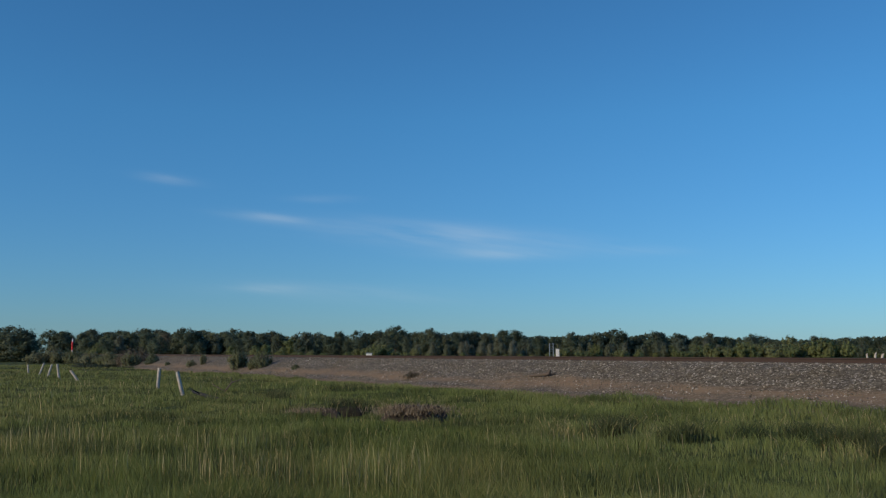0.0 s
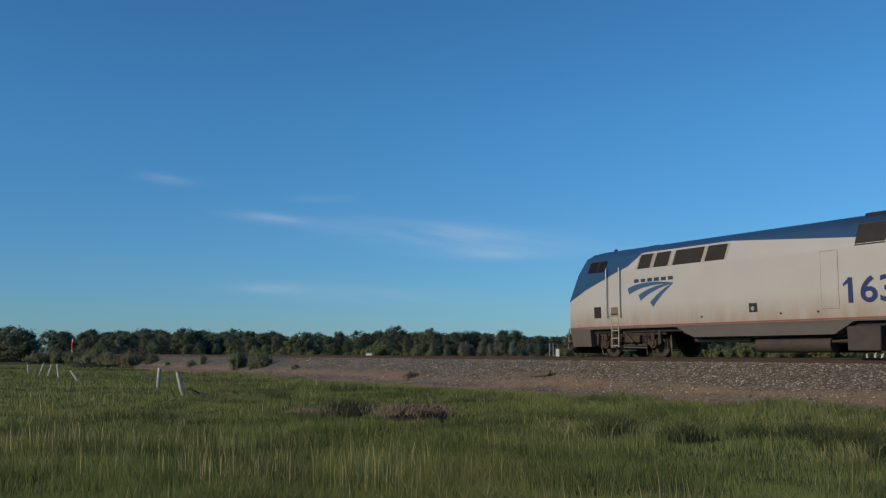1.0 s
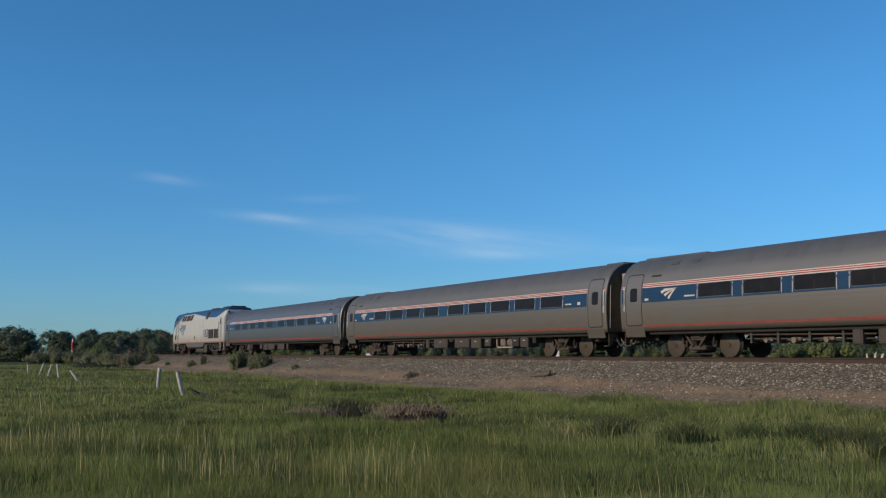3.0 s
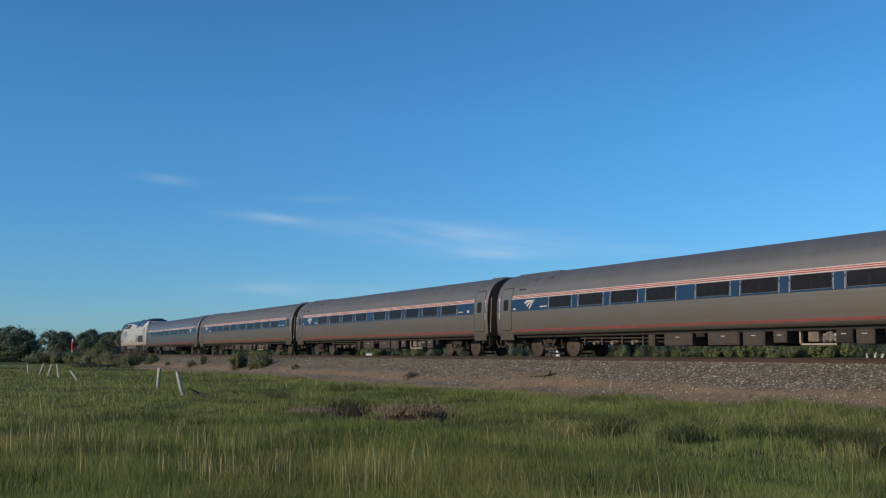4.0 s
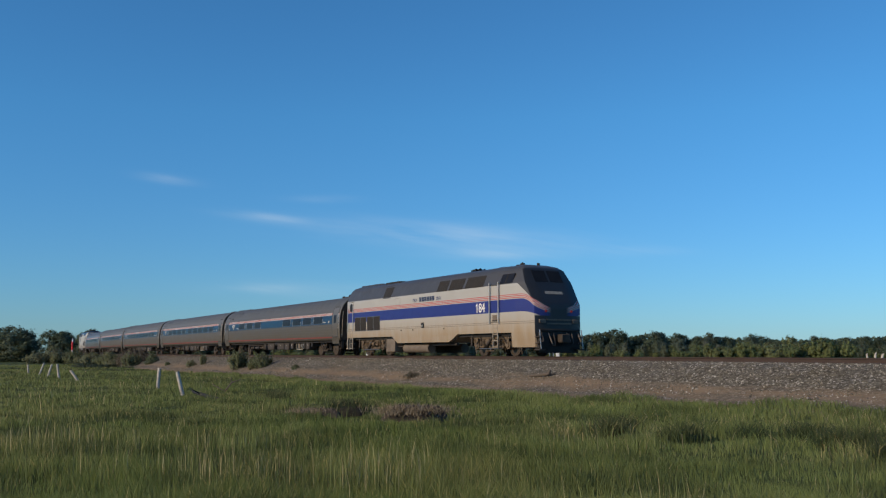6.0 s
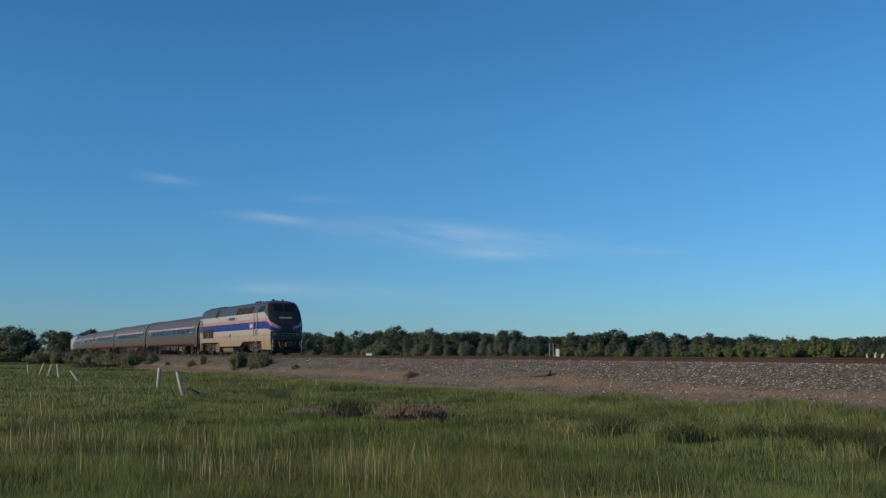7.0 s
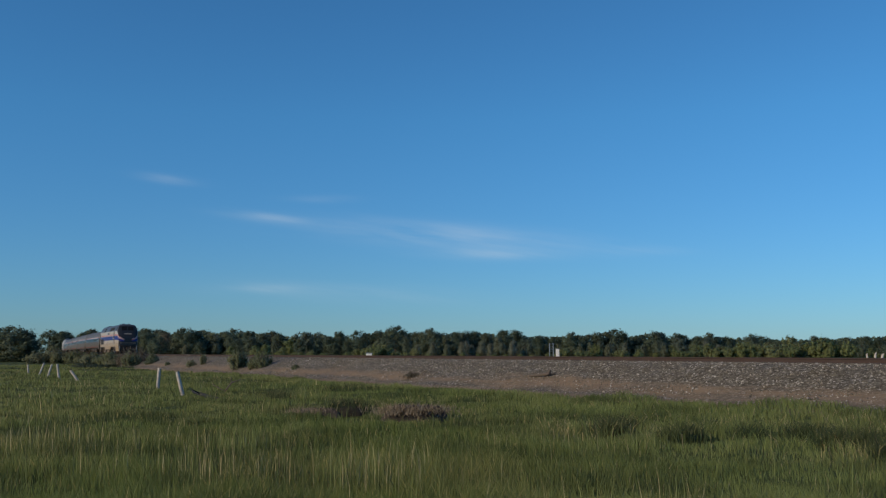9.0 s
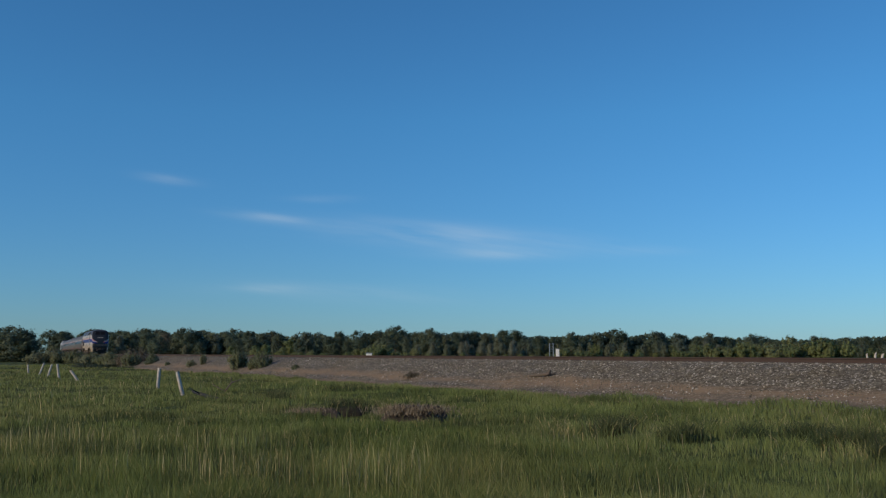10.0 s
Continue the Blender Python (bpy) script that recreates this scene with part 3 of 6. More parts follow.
def lettering(text, size, name, material, parent, x, z, prof, side, label="", stretch=1.0, weight=0.0):
    """Built-in font, laid as a thin plate on the vehicle's side so that it reads from outside."""
    cu = bpy.data.curves.new(name, "FONT")
    cu.body, cu.size, cu.extrude, cu.bevel_depth, cu.bevel_resolution, cu.align_x = text, size, 0.002, weight, 0, "CENTER"
    tmp = bpy.data.objects.new(name, cu)
    me = bpy.data.meshes.new_from_object(tmp)
    bpy.data.objects.remove(tmp)
    me.materials.clear()
    me.materials.append(M[material])
    turn = Matrix.Rotation(radians(90), 4, "X")
    if side > 0:
        turn = Matrix.Rotation(radians(180), 4, "Z") @ turn
    me.transform(Matrix.Translation((x, side * (prof(z + size * 0.35) + 0.012), z)) @ turn @ Matrix.Diagonal((stretch, 1, 0.12, 1)))
    return link(name, me, parent, label)


def coach(windows, label, extra):
    root = tagged(new("passenger_coach"), label, "train coach", group="coaches of the train")
    X = lambda u: 13.005 - u
    # tubular shell with ends that turn in
    zs = [0.98, 1.15, 1.5, 2.0, 2.5, 2.9, 3.2, 3.45, 3.65, 3.78, 3.85]
    rings = []
    for u, k in ((0.425, 0.965), (0.435, 0.982), (0.46, 0.996), (0.50, 1.0), (1.7, 1.0), (2.2, 1.0), (6.5, 1.0), (13.0, 1.0), (19.5, 1.0), (23.8, 1.0), (24.3, 1.0), (25.51, 1.0), (25.55, 0.996), (25.575, 0.982), (25.585, 0.965)):
        tall = 1 - (1 - k) * 0.35
        half = [(k * coach_prof(z), 0.98 + (z - 0.98) * tall) for z in zs]
        ring = [(X(u), y, z) for y, z in half] + [(X(u), 0, 0.98 + 2.88 * tall)] + [(X(u), -y, z) for y, z in half[::-1]]
        rings.append(ring)
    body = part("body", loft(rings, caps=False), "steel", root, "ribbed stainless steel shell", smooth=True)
    part("underside", box(BM(), X(25.44), X(0.6), -1.44, 1.44, 0.985, 1.03), "dark", body)
    for k in (0, -1):
        ring = [Vector(p) for p in rings[k]]
        step_in = Vector((-0.02 if k == 0 else 0.02, 0, 0))
        part("end_wall", loft([[p + step_in for p in ring], [p + step_in * 4 for p in ring]]), "end", body, "end wall coloured dark brown for its shade")
    for side in (1, -1):
        for z in (1.38, 1.56, 1.74, 1.92):
            part("flute", side_panel(coach_prof, side, X(24.3), X(1.75), z, z + 0.03, 0.005, rows=1), "steel", body)
        part("window_band", side_panel(coach_prof, side, X(24.40), X(1.70), 2.05, 2.60, 0.006), "blue", body, "dark blue window band")
        for k, (z, m) in enumerate(((2.605, "white"), (2.642, "red"), (2.672, "white"), (2.704, "red"), (2.735, "white"))):
            part("pin_stripe", side_panel(coach_prof, side, X(24.40), X(1.70), z, z + 0.034, 0.007 + 0.001 * (k % 2), rows=1), m, body)
        part("sill_stripe", side_panel(coach_prof, side, X(24.40), X(1.75), 1.13, 1.215, 0.007, rows=1), "redsill", body, "faded red sill stripe")
        for u in windows:
            rim = part("window", side_panel(coach_prof, side, X(u + 1.505), X(u - 0.028), 2.108, 2.604, 0.012, 0.09), "rim_dull", body)
            part("pane", side_panel(coach_prof, side, X(u + 1.495), X(u), 2.125, 2.592, 0.017, 0.07), "glass", rim)
            for a in (-0.075, 1.53):
                part("window_post", side_panel(coach_prof, side, X(u + a + 0.022), X(u + a), 2.07, 2.58, 0.011, rows=2), "white", rim)
            part("mullion", side_panel(coach_prof, side, X(u + 0.758), X(u + 0.738), 2.13, 2.59, 0.020, rows=2), "dark", rim)
        for a, b in ((0.55, 0.72), (25.40, 25.52)):
            part("window_band", side_panel(coach_prof, side, X(b), X(a), 2.05, 2.60, 0.006), "blue", body)
            for z, m in ((2.605, "white"), (2.642, "red"), (2.672, "white"), (2.704, "red")):
                part("pin_stripe", side_panel(coach_prof, side, X(b), X(a), z, z + 0.034, 0.007, rows=1), m, body)
        for u in (0.80, 24.50):
            door = part("vestibule_door", side_panel(coach_prof, side, X(u + 0.84), X(u), 1.22, 3.12, 0.010, 0.10, rows=16), "steel", body, "dull steel vestibule door")
            frame_bm = side_panel(coach_prof, side, X(u + 0.878), X(u - 0.038), 1.17, 3.165, 0.005, 0.13, rows=16)
            part("door_frame", frame_bm, "rubber", door)
            part("pane", side_panel(coach_prof, side, X(u + 0.62), X(u + 0.24), 2.10, 2.62, 0.020, 0.08), "glass", door)
            part("step_plate", side_panel(coach_prof, side, X(u + 0.92), X(u - 0.15), 0.76, 1.12, 0.003, rows=3), "steel_dull", body)
            part("handrail", tube(BM(), (X(u + (0.95 if u > 13 else -0.12)), side * 1.60, 1.75), (X(u + (0.95 if u > 13 else -0.12)), side * 1.57, 2.7), 0.02, seg=6), "rim", body)
        for u in (2.85, 3.9):
            part("roof_vent", side_panel(coach_prof, side, X(u + 0.4), X(u), 3.42, 3.56, 0.03, 0.03), "steel_dull", body)
        part("side_vent", side_panel(coach_prof, side, X(2.6), X(2.1), 3.0, 3.07, 0.015), "dark", body)
        for bm in swoosh(X(3.05), 2.45, 0.76, 0.35, coach_prof, side, 0.016, side):
            part("mark", bm, "white", body, "white three-bladed mark")
        part("word_bar", side_panel(coach_prof, side, X(3.5), X(2.85), 2.49, 2.52, 0.016, rows=1), "white", body)
        part("number_bar", side_panel(coach_prof, side, X(4.4), X(3.9), 2.17, 2.22, 0.016, rows=1), "white", body)
        part("number_bar", side_panel(coach_prof, side, X(23.4), X(23.0), 2.17, 2.22, 0.016, rows=1), "white", body)
        part("notice", side_panel(coach_prof, side, X(24.0), X(23.82), 2.14, 2.26, 0.016, rows=1), "white", body)
        part("notice", side_panel(coach_prof, side, X(2.05), X(1.85), 2.12, 2.2, 0.016, rows=1), "white", body)
    part("roof_rib", box(BM(), X(3.9), X(0.7), -0.42, 0.42, 3.78, 3.872), "steel_dull", body, bevel=0.03)
    part("roof_rib", box(BM(), X(25.4), X(24.3), -0.42, 0.42, 3.78, 3.872), "steel_dull", body, bevel=0.03)
    for u0, u1 in ((0.02, 0.44), (25.57, 25.99)):
        bm = BM()
        for k in range(4):
            a = u0 + (u1 - u0) * k / 4
            box(bm, X(a + 0.07), X(a + 0.005), -0.62, 0.62, 1.1, 3.35)
        part("diaphragm", bm, "rubber", root, "black ribbed gangway diaphragm")
        for y in (-0.70, 0.70):
            part("gangway_post", box(BM(), X(u1 - 0.05), X(u0 + 0.05), y - 0.03, y + 0.03, 1.0, 3.35), "cream", root, "pale upright gangway post", bevel=0.015)
        part("buffer_plate", box(BM(), X(u1), X(u0), -0.75, 0.75, 1.0, 1.12), "truck", root, bevel=0.02)
        part("coupler", box(BM(), X(u1 + (0.9 if u0 < 1 else 0)), X(u0 - (0.9 if u0 > 1 else 0)), -0.16, 0.16, 0.68, 0.96), "truck", root, bevel=0.03)
    for u in (0.7, 25.3):
        for k in (-1, 1):
            part("jumper_cable", tube(BM(), (X(u), k * 0.7, 0.95), (X(u), k * 0.75, 0.35), 0.035, seg=6), "dark", root)
    for u0, u1, w in ((0.45, 1.9, 1), (24.1, 25.56, -1)):
        end = u0 if w > 0 else u1
        part("draft_gear", box(box(BM(), X(u1), X(u0), -0.95, 0.95, 0.62, 0.98), X(end + w * 0.5), X(end), -1.25, 1.25, 0.78, 0.98), "dark", root, "black draft gear under the vestibule", bevel=0.02)
        for k, y in enumerate((-1.02, -0.8, -0.55, 0.55, 0.8, 1.02)):
            hose, last = BM(), (X(end + w * 0.1), y, 0.92)
            for i in range(1, 8):
                t = i / 7
                q = (X(end + w * (0.1 - 0.5 * t)), y * (1 - 0.1 * t), 0.92 - (0.34 + 0.07 * (k % 3)) * math.sin(math.pi * t * 0.8))
                tube(hose, last, q, 0.03, seg=6)
                last = q
            part("jumper_hose", hose, "box" if k % 2 else "boxlite", root)
        for y in (-1.3, 1.3):
            part("corner_step", box(box(BM(), X(end + w * 0.35), X(end + w * 0.02), y - 0.1, y + 0.1, 0.42, 0.46), X(end + w * 0.06), X(end + w * 0.02), y - 0.1, y + 0.1, 0.42, 0.95), "truck", root)
            part("grab_rail", tube(BM(), (X(end - w * 0.02), y * 1.06, 1.15), (X(end - w * 0.02), y * 1.0, 2.85), 0.022, seg=6), "ladder", root)
    part("center_sill", box(BM(), X(20.2), X(5.8), -0.42, 0.42, 0.66, 0.9), "dark", root, bevel=0.03)
    part("floor_pan", box(BM(), X(24.2), X(1.8), -1.38, 1.38, 0.84, 1.0), "dark", root, bevel=0.03)
    # equipment under the floor
    for u0, u1, z0, kind in extra:
        b = part("equipment_box", box(BM(), X(u1), X(u0), 0.75, 1.36, z0, 0.97), kind, root, bevel=0.02)
        part("cover", box(BM(), X(u1 - 0.06), X(u0 + 0.06), 1.355, 1.375, z0 + 0.06, 0.9), kind, b, bevel=0.008)
        if u1 - u0 > 0.5:
            part("latch", box(BM(), X((u0 + u1) / 2 + 0.09), X((u0 + u1) / 2 - 0.09), 1.374, 1.386, 0.72, 0.745), "white", b)
        part("equipment_box", box(BM(), X(u1), X(u0), -1.36, -0.75, z0, 0.97), kind, root, bevel=0.02)
    bm = BM()
    for k in range(5):
        tube(bm, (X(18.05 + k * 0.10), 1.1, 0.55 + 0.05 * (k % 2)), (X(18.15 + k * 0.12), 1.25, 0.72 + 0.06 * (k % 3)), 0.09, 0.06, seg=8)
    part("pump", bm, "rim", root, "pale grey pump in an open frame")
    part("pump_frame", box(box(box(box(BM(), X(18.65), X(17.25), 1.2, 1.3, 0.40, 0.46), X(18.65), X(18.59), 1.2, 1.3, 0.4, 0.98), X(17.31), X(17.25), 1.2, 1.3, 0.4, 0.98), X(18.65), X(17.25), 1.2, 1.3, 0.92, 0.98), "ladder", root, "pale open steel frame round a pump")
    # pipe runs, hangers and valves between the front truck and the boxes
    for z, y in ((0.58, 1.18), (0.72, 1.26), (0.50, 0.95)):
        part("air_pipe", tube(BM(), (X(11.2), y, z), (X(6.3), y, z + 0.05), 0.028, seg=8), "box", root)
    for u in (6.6, 7.7, 8.9, 10.1):
        part("pipe_hanger", box(BM(), X(u + 0.04), X(u - 0.04), 0.9, 1.3, 0.48, 0.97), "box", root)
    for u, r in ((7.2, 0.09), (8.3, 0.12), (9.5, 0.10)):
        part("valve", tube(tube(BM(), (X(u), 1.0, 0.56), (X(u), 1.3, 0.56), r, r * 0.8, 10), (X(u - 0.18), 1.15, 0.6), (X(u + 0.2), 1.15, 0.6), 0.06, seg=8), "boxlite", root)
    for u in (11.6, 12.3, 13.7, 14.3, 14.75, 15.4):
        part("drain_pipe", tube(BM(), (X(u), 1.2, 0.44), (X(u), 1.2, 0.26), 0.03, seg=6), "box", root)
    part("pump_box", box(BM(), X(17.95), X(17.55), 1.0, 1.28, 0.50, 0.9), "boxlite", root, bevel=0.02)
    part("air_pipe", tube(BM(), (X(23.0), 1.28, 0.9), (X(3.0), 1.28, 0.9), 0.03, seg=8), "dark", root)
    coach_truck(X(13.005 - 9.07), root)
    coach_truck(X(13.005 + 9.07), root)
    return root


def loco_truck(xc, parent, iron):
    bm = BM()
    for s in (1, -1):
        box(bm, xc - 2.05, xc + 2.05, s * 1.06, s * 1.22, 0.84, 1.0)
        box(bm, xc - 0.62, xc + 0.62, s * 1.04, s * 1.24, 0.56, 0.84)
        for k in (-1.36, 1.36):
            for e in (-0.27, 0.27):
                box(bm, xc + k + e - 0.045, xc + k + e + 0.045, s * 1.02, s * 1.22, 0.46, 0.86)
    box(bm, xc - 0.5, xc + 0.5, -1.1, 1.1, 0.4, 0.95)
    truck = part("truck", bm, iron, parent, "dusty cast iron locomotive truck", bevel=0.025)
    for s in (1, -1):
        for k in (-0.86, 0.86):
            sp = BM()
            for i in range(6):
                tube(sp, (xc + k, s * 1.15, 0.50 + i * 0.06), (xc + k, s * 1.15, 0.53 + i * 0.06), 0.13, 0.11, seg=12)
            part("spring", sp, iron, truck)
            part("spring_seat", box(BM(), xc + k - 0.2, xc + k + 0.2, s * 1.02, s * 1.28, 0.42, 0.49), iron, truck, bevel=0.01)
        part("brake_rod", tube(BM(), (xc - 1.1, s * 1.28, 0.36), (xc + 1.0, s * 1.28, 0.38), 0.026, seg=8), "rim_dull", truck)
        part("damper", tube(tube(BM(), (xc - 0.35, s * 1.30, 0.55), (xc - 0.05, s * 1.30, 0.78), 0.075), (xc - 0.05, s * 1.30, 0.78), (xc + 0.2, s * 1.30, 0.97), 0.045), "box", truck)
        for k in (-1.36, 1.36):
            part("axle_box", tube(tube(BM(), (xc + k, s * 0.95, 0.53), (xc + k, s * 1.25, 0.53), 0.21, 0.19, 14), (xc + k, s * 1.25, 0.53), (xc + k, s * 1.31, 0.53), 0.13, 0.10, 12), iron, truck)
            part("axle_damper", tube(BM(), (xc + k + (0.44 if k > 0 else -0.44), s * 1.27, 0.50), (xc + k + (0.40 if k > 0 else -0.40), s * 1.27, 1.02), 0.055, seg=10), "box", truck)
            part("journal_link", box(BM(), xc + k - 0.10, xc + k + 0.10, s * 1.22, s * 1.27, 0.66, 0.92), iron, truck, bevel=0.01)
            part("cable", tube(BM(), (xc + k, s * 1.30, 0.56), (xc + k * 0.72, s * 1.27, 0.92), 0.02, seg=6), "dark", truck)
        for k in (-2.0, -0.66, 0.66, 2.0):
            part("brake_shoe", box(BM(), xc + k - 0.05, xc + k + 0.05, s * 0.72, s * 0.92, 0.30, 0.78), iron, truck, bevel=0.01)
            part("sand_pipe", tube(BM(), (xc + k * 1.04, s * 1.0, 0.95), (xc + k * 0.98, s * 0.86, 0.10), 0.025, seg=6), "boxlite", truck)
        part("brake_cylinder", tube(tube(BM(), (xc + 0.22, s * 1.32, 0.70), (xc + 0.50, s * 1.32, 0.70), 0.11, seg=14), (xc + 0.5, s * 1.32, 0.70), (xc + 0.8, s * 1.30, 0.62), 0.035, seg=8), iron, truck)
        part("step_plate", box(BM(), xc - 0.5, xc + 0.3, s * 1.22, s * 1.34, 0.24, 0.28), iron, truck, bevel=0.006)
    for k in (-1.36, 1.36):
        wheelset(xc + k, 0.52, truck)
    return truck


def locomotive(paint, label, heritage):
    root = tagged(new("diesel_locomotive"), label, "locomotive", group="locomotives of the train")
    X = lambda u: 10.515 - u
    front_u = interp([(0.4, 0.52), (1.1, 0.42), (2.35, 0.44), (3.4, 1.10), (4.02, 1.50), (4.2, 1.75), (4.3, 2.1), (4.36, 2.8)])
    front_w = interp([(0.4, 1.22), (1.1, 1.29), (2.35, 1.31), (3.4, 1.35), (4.02, 1.20), (4.2, 1.0), (4.3, 0.70), (4.36, 0.27)])
    bend_u = interp([(0.4, 1.75), (2.35, 1.7), (3.36, 1.75), (4.02, 2.2), (4.2, 2.6), (4.36, 3.4)])
    rear_u = interp([(1.0, 20.58), (3.9, 20.58), (4.2, 20.46), (4.36, 20.1)])

    def ring(z):
        w, f, fw, b, r = loco_prof(z), front_u(z), front_w(z), bend_u(z), rear_u(z)
        half = [(f - 0.03, fw * 0.5), (f, fw - 0.1), (f + 0.07, fw), (b - 0.12, w - 0.05), (b + 0.1, w)]
        half += [(u, w) for u in (6.9, 14.2)]
        k = min(0.26, w * 0.4)
        half += [(r - k + k * math.sin(a), w - k + k * math.cos(a)) for a in [math.pi / 2 * i / 6 for i in range(7)]]
        return [(X(u), y, z) for u, y in half] + [(X(u), -y, z) for u, y in half[::-1]]
    body = part("body", loft([ring(z) for z in [1.1, 1.45, 1.8, 2.1, 2.35] + [2.35 + 0.126 * k for k in range(1, 8)] + [3.36] + [3.36 + 0.11 * k for k in range(1, 6)] + [4.02, 4.11, 4.2, 4.26, 4.3, 4.36]]), paint, root,
                "grime-streaked painted body", bevel=0.0)
    # pilot under the nose and skirt between the trucks
    bm = loft([[p for p in ring(z)[:5] + [(X(2.05), loco_prof(z), z), (X(2.05), -loco_prof(z), z)] + ring(z)[-5:]] for z in (0.42, 0.8, 1.1)])
    part("pilot", bm, paint, root, "soiled lower nose skirt")
    bm = loft([[(X(u), s * y, z) for u, s, y in ((a, 1, 1.49), (b, 1, 1.49), (b, -1, 1.49), (a, -1, 1.49))] for z, a, b in ((0.72, 7.75, 13.5), (0.86, 7.4, 13.75), (1.1, 6.9, 14.2))])
    part("side_skirt", bm, paint, root)
    part("frame", box(BM(), X(20.6), X(1.5), -1.3, 1.3, 0.95, 1.12), "dark", root)
    # roof equipment
    part("roof_hatch", box(BM(), X(16.2), X(14.3), -0.92, 0.92, 4.2, 4.345), "dark", body, bevel=0.05)
    part("roof_hatch", box(BM(), X(20.2), X(17.2), -0.65, 0.65, 4.28, 4.395), paint, body, bevel=0.05)
    if heritage:
        horn = part("horn", tube(BM(), (X(7.3), 0, 4.3), (X(7.3), 0, 4.46), 0.05), "dark", body)
        for y, r in ((0.25, 0.08), (0.0, 0.10), (-0.25, 0.07)):
            part("trumpet", tube(BM(), (X(7.5), y, 4.43), (X(7.0), y, 4.44), 0.04, r), "dark", horn)
    part("antenna", box(BM(), X(3.4), X(3.0), -0.3, 0.1, 4.25, 4.40), "dark", body, bevel=0.02)
    part("antenna", box(BM(), X(4.9), X(4.3), -0.3, 0.3, 4.3, 4.39), "dark", body, bevel=0.02)
    for side in (1, -1):
        wins = ((4.45, 6.15), (6.4, 7.75), (7.95, 9.0)) if heritage else ((4.95, 5.60), (5.82, 6.55), (6.82, 8.22), (8.40, 9.29))
        for a, b in wins:
            w = part("grille_window", side_panel(loco_prof, side, X(b), X(a), 3.36, 3.93, 0.012, 0.03), "grille", body, "dark louvred roof-side intake")
            for k in range(5):
                part("slat", side_panel(loco_prof, side, X(b - 0.03), X(a + 0.03), 3.43 + k * 0.1, 3.46 + k * 0.1, 0.024, rows=1), "dark", w)
            if not heritage:
                for u in (a - 0.09, b + 0.02):
                    part("post", side_panel(loco_prof, side, X(u + 0.07), X(u), 3.34, 3.93, 0.014), "cream", w)
        part("exhaust_panel", side_panel(loco_prof, side, X(15.35), X(14.35), 3.32, 4.05, 0.012), "dark", body)
        cab = part("cab_window", side_panel(loco_prof, side, X(3.0), X(1.95), 3.40, 3.86, 0.012, 0.05), "glass", body)
        part("post", side_panel(loco_prof, side, X(2.55), X(2.49), 3.40, 3.86, 0.02), "dark", cab)
        du = 0.22 if heritage else 0.0
        door = part("cab_door", side_panel(loco_prof, side, X(3.92 - du), X(3.28 - du), 1.62, 3.34, 0.008, rows=8), paint, body)
        part("door_seam", side_panel(loco_prof, side, X(3.935 - du), X(3.265 - du), 1.60, 3.36, 0.003, rows=8), "box", door)
        for u in ((2.98, 3.76) if heritage else (3.20, 3.98)):
            part("handrail", tube(BM(), (X(u), side * 1.60, 1.55), (X(u), side * 1.60, 3.5), 0.028, seg=8), "rim", body)
            for z in (1.58, 3.45):
                part("bracket", tube(BM(), (X(u), side * 1.5, z), (X(u), side * 1.61, z), 0.025, seg=6), "rim", body)
        part("step_recess", side_panel(loco_prof, side, X(3.80 - du), X(3.40 - du), 1.66, 1.95, 0.011), "boxlite", body)
        part("step", side_panel(loco_prof, side, X(3.80 - du), X(3.40 - du), 1.66, 1.70, 0.04, rows=1), "dark", body)
        for u in (3.6 - du, 19.75):
            lad = BM()
            for a in (-0.2, 0.2):
                box(lad, X(u + a + 0.025), X(u + a - 0.025), side * 1.46, side * 1.52, 0.38, 1.5)
            for z in (0.42, 0.72, 1.02, 1.32):
                box(lad, X(u + 0.2), X(u - 0.2), side * 1.36, side * 1.53, z, z + 0.04)
            part("ladder", lad, "ladder", root, "grimy steel boarding ladder")
        if not heritage:
            part("battery_door", side_panel(loco_prof, side, X(2.78), X(2.36), 1.55, 2.0, 0.008), "dark", body)
        for a, b in ((15.72, 17.42), (17.6, 19.18)):
            g = part("radiator_grille", side_panel(loco_prof, side, X(b), X(a), 1.52, 2.32, 0.010), "grille", body, "dark rectangular air grille")
            part("grille_rim", side_panel(loco_prof, side, X(b + 0.03), X(a - 0.03), 1.49, 2.35, 0.004), "rim_dull", g)
            part("post", side_panel(loco_prof, side, X((a + b) / 2 + 0.02), X((a + b) / 2 - 0.02), 1.52, 2.32, 0.016), "rim_dull", g)
            for k in range(9):
                part("slat", side_panel(loco_prof, side, X(b - 0.02), X(a + 0.02), 1.56 + k * 0.085, 1.585 + k * 0.085, 0.015, rows=1), "dark", g)
        d = part("engine_door", side_panel(loco_prof, side, X(20.02), X(19.5), 1.62, 3.3, 0.008, 0.05, rows=8), paint, body)
        part("door_seam", side_panel(loco_prof, side, X(20.05), X(19.47), 1.59, 3.33, 0.003, 0.05, rows=8), "boxlite", d)
        part("pane", side_panel(loco_prof, side, X(19.95), X(19.58), 2.72, 3.22, 0.014, 0.1), "glass", d)
        for u in (19.36, 20.14):
            part("handrail", tube(BM(), (X(u), side * 1.60, 1.55), (X(u), side * 1.60, 2.98), 0.028, seg=8), "rim", body)
        f = part("fuel_filler", side_panel(loco_prof, side, X(10.66), X(10.32), 1.50, 1.80, 0.006), "dark", body)
        part("cap", tube(BM(), (X(10.5), side * 1.5, 1.62), (X(10.5), side * 1.56, 1.62), 0.07, seg=12), "rim", f)
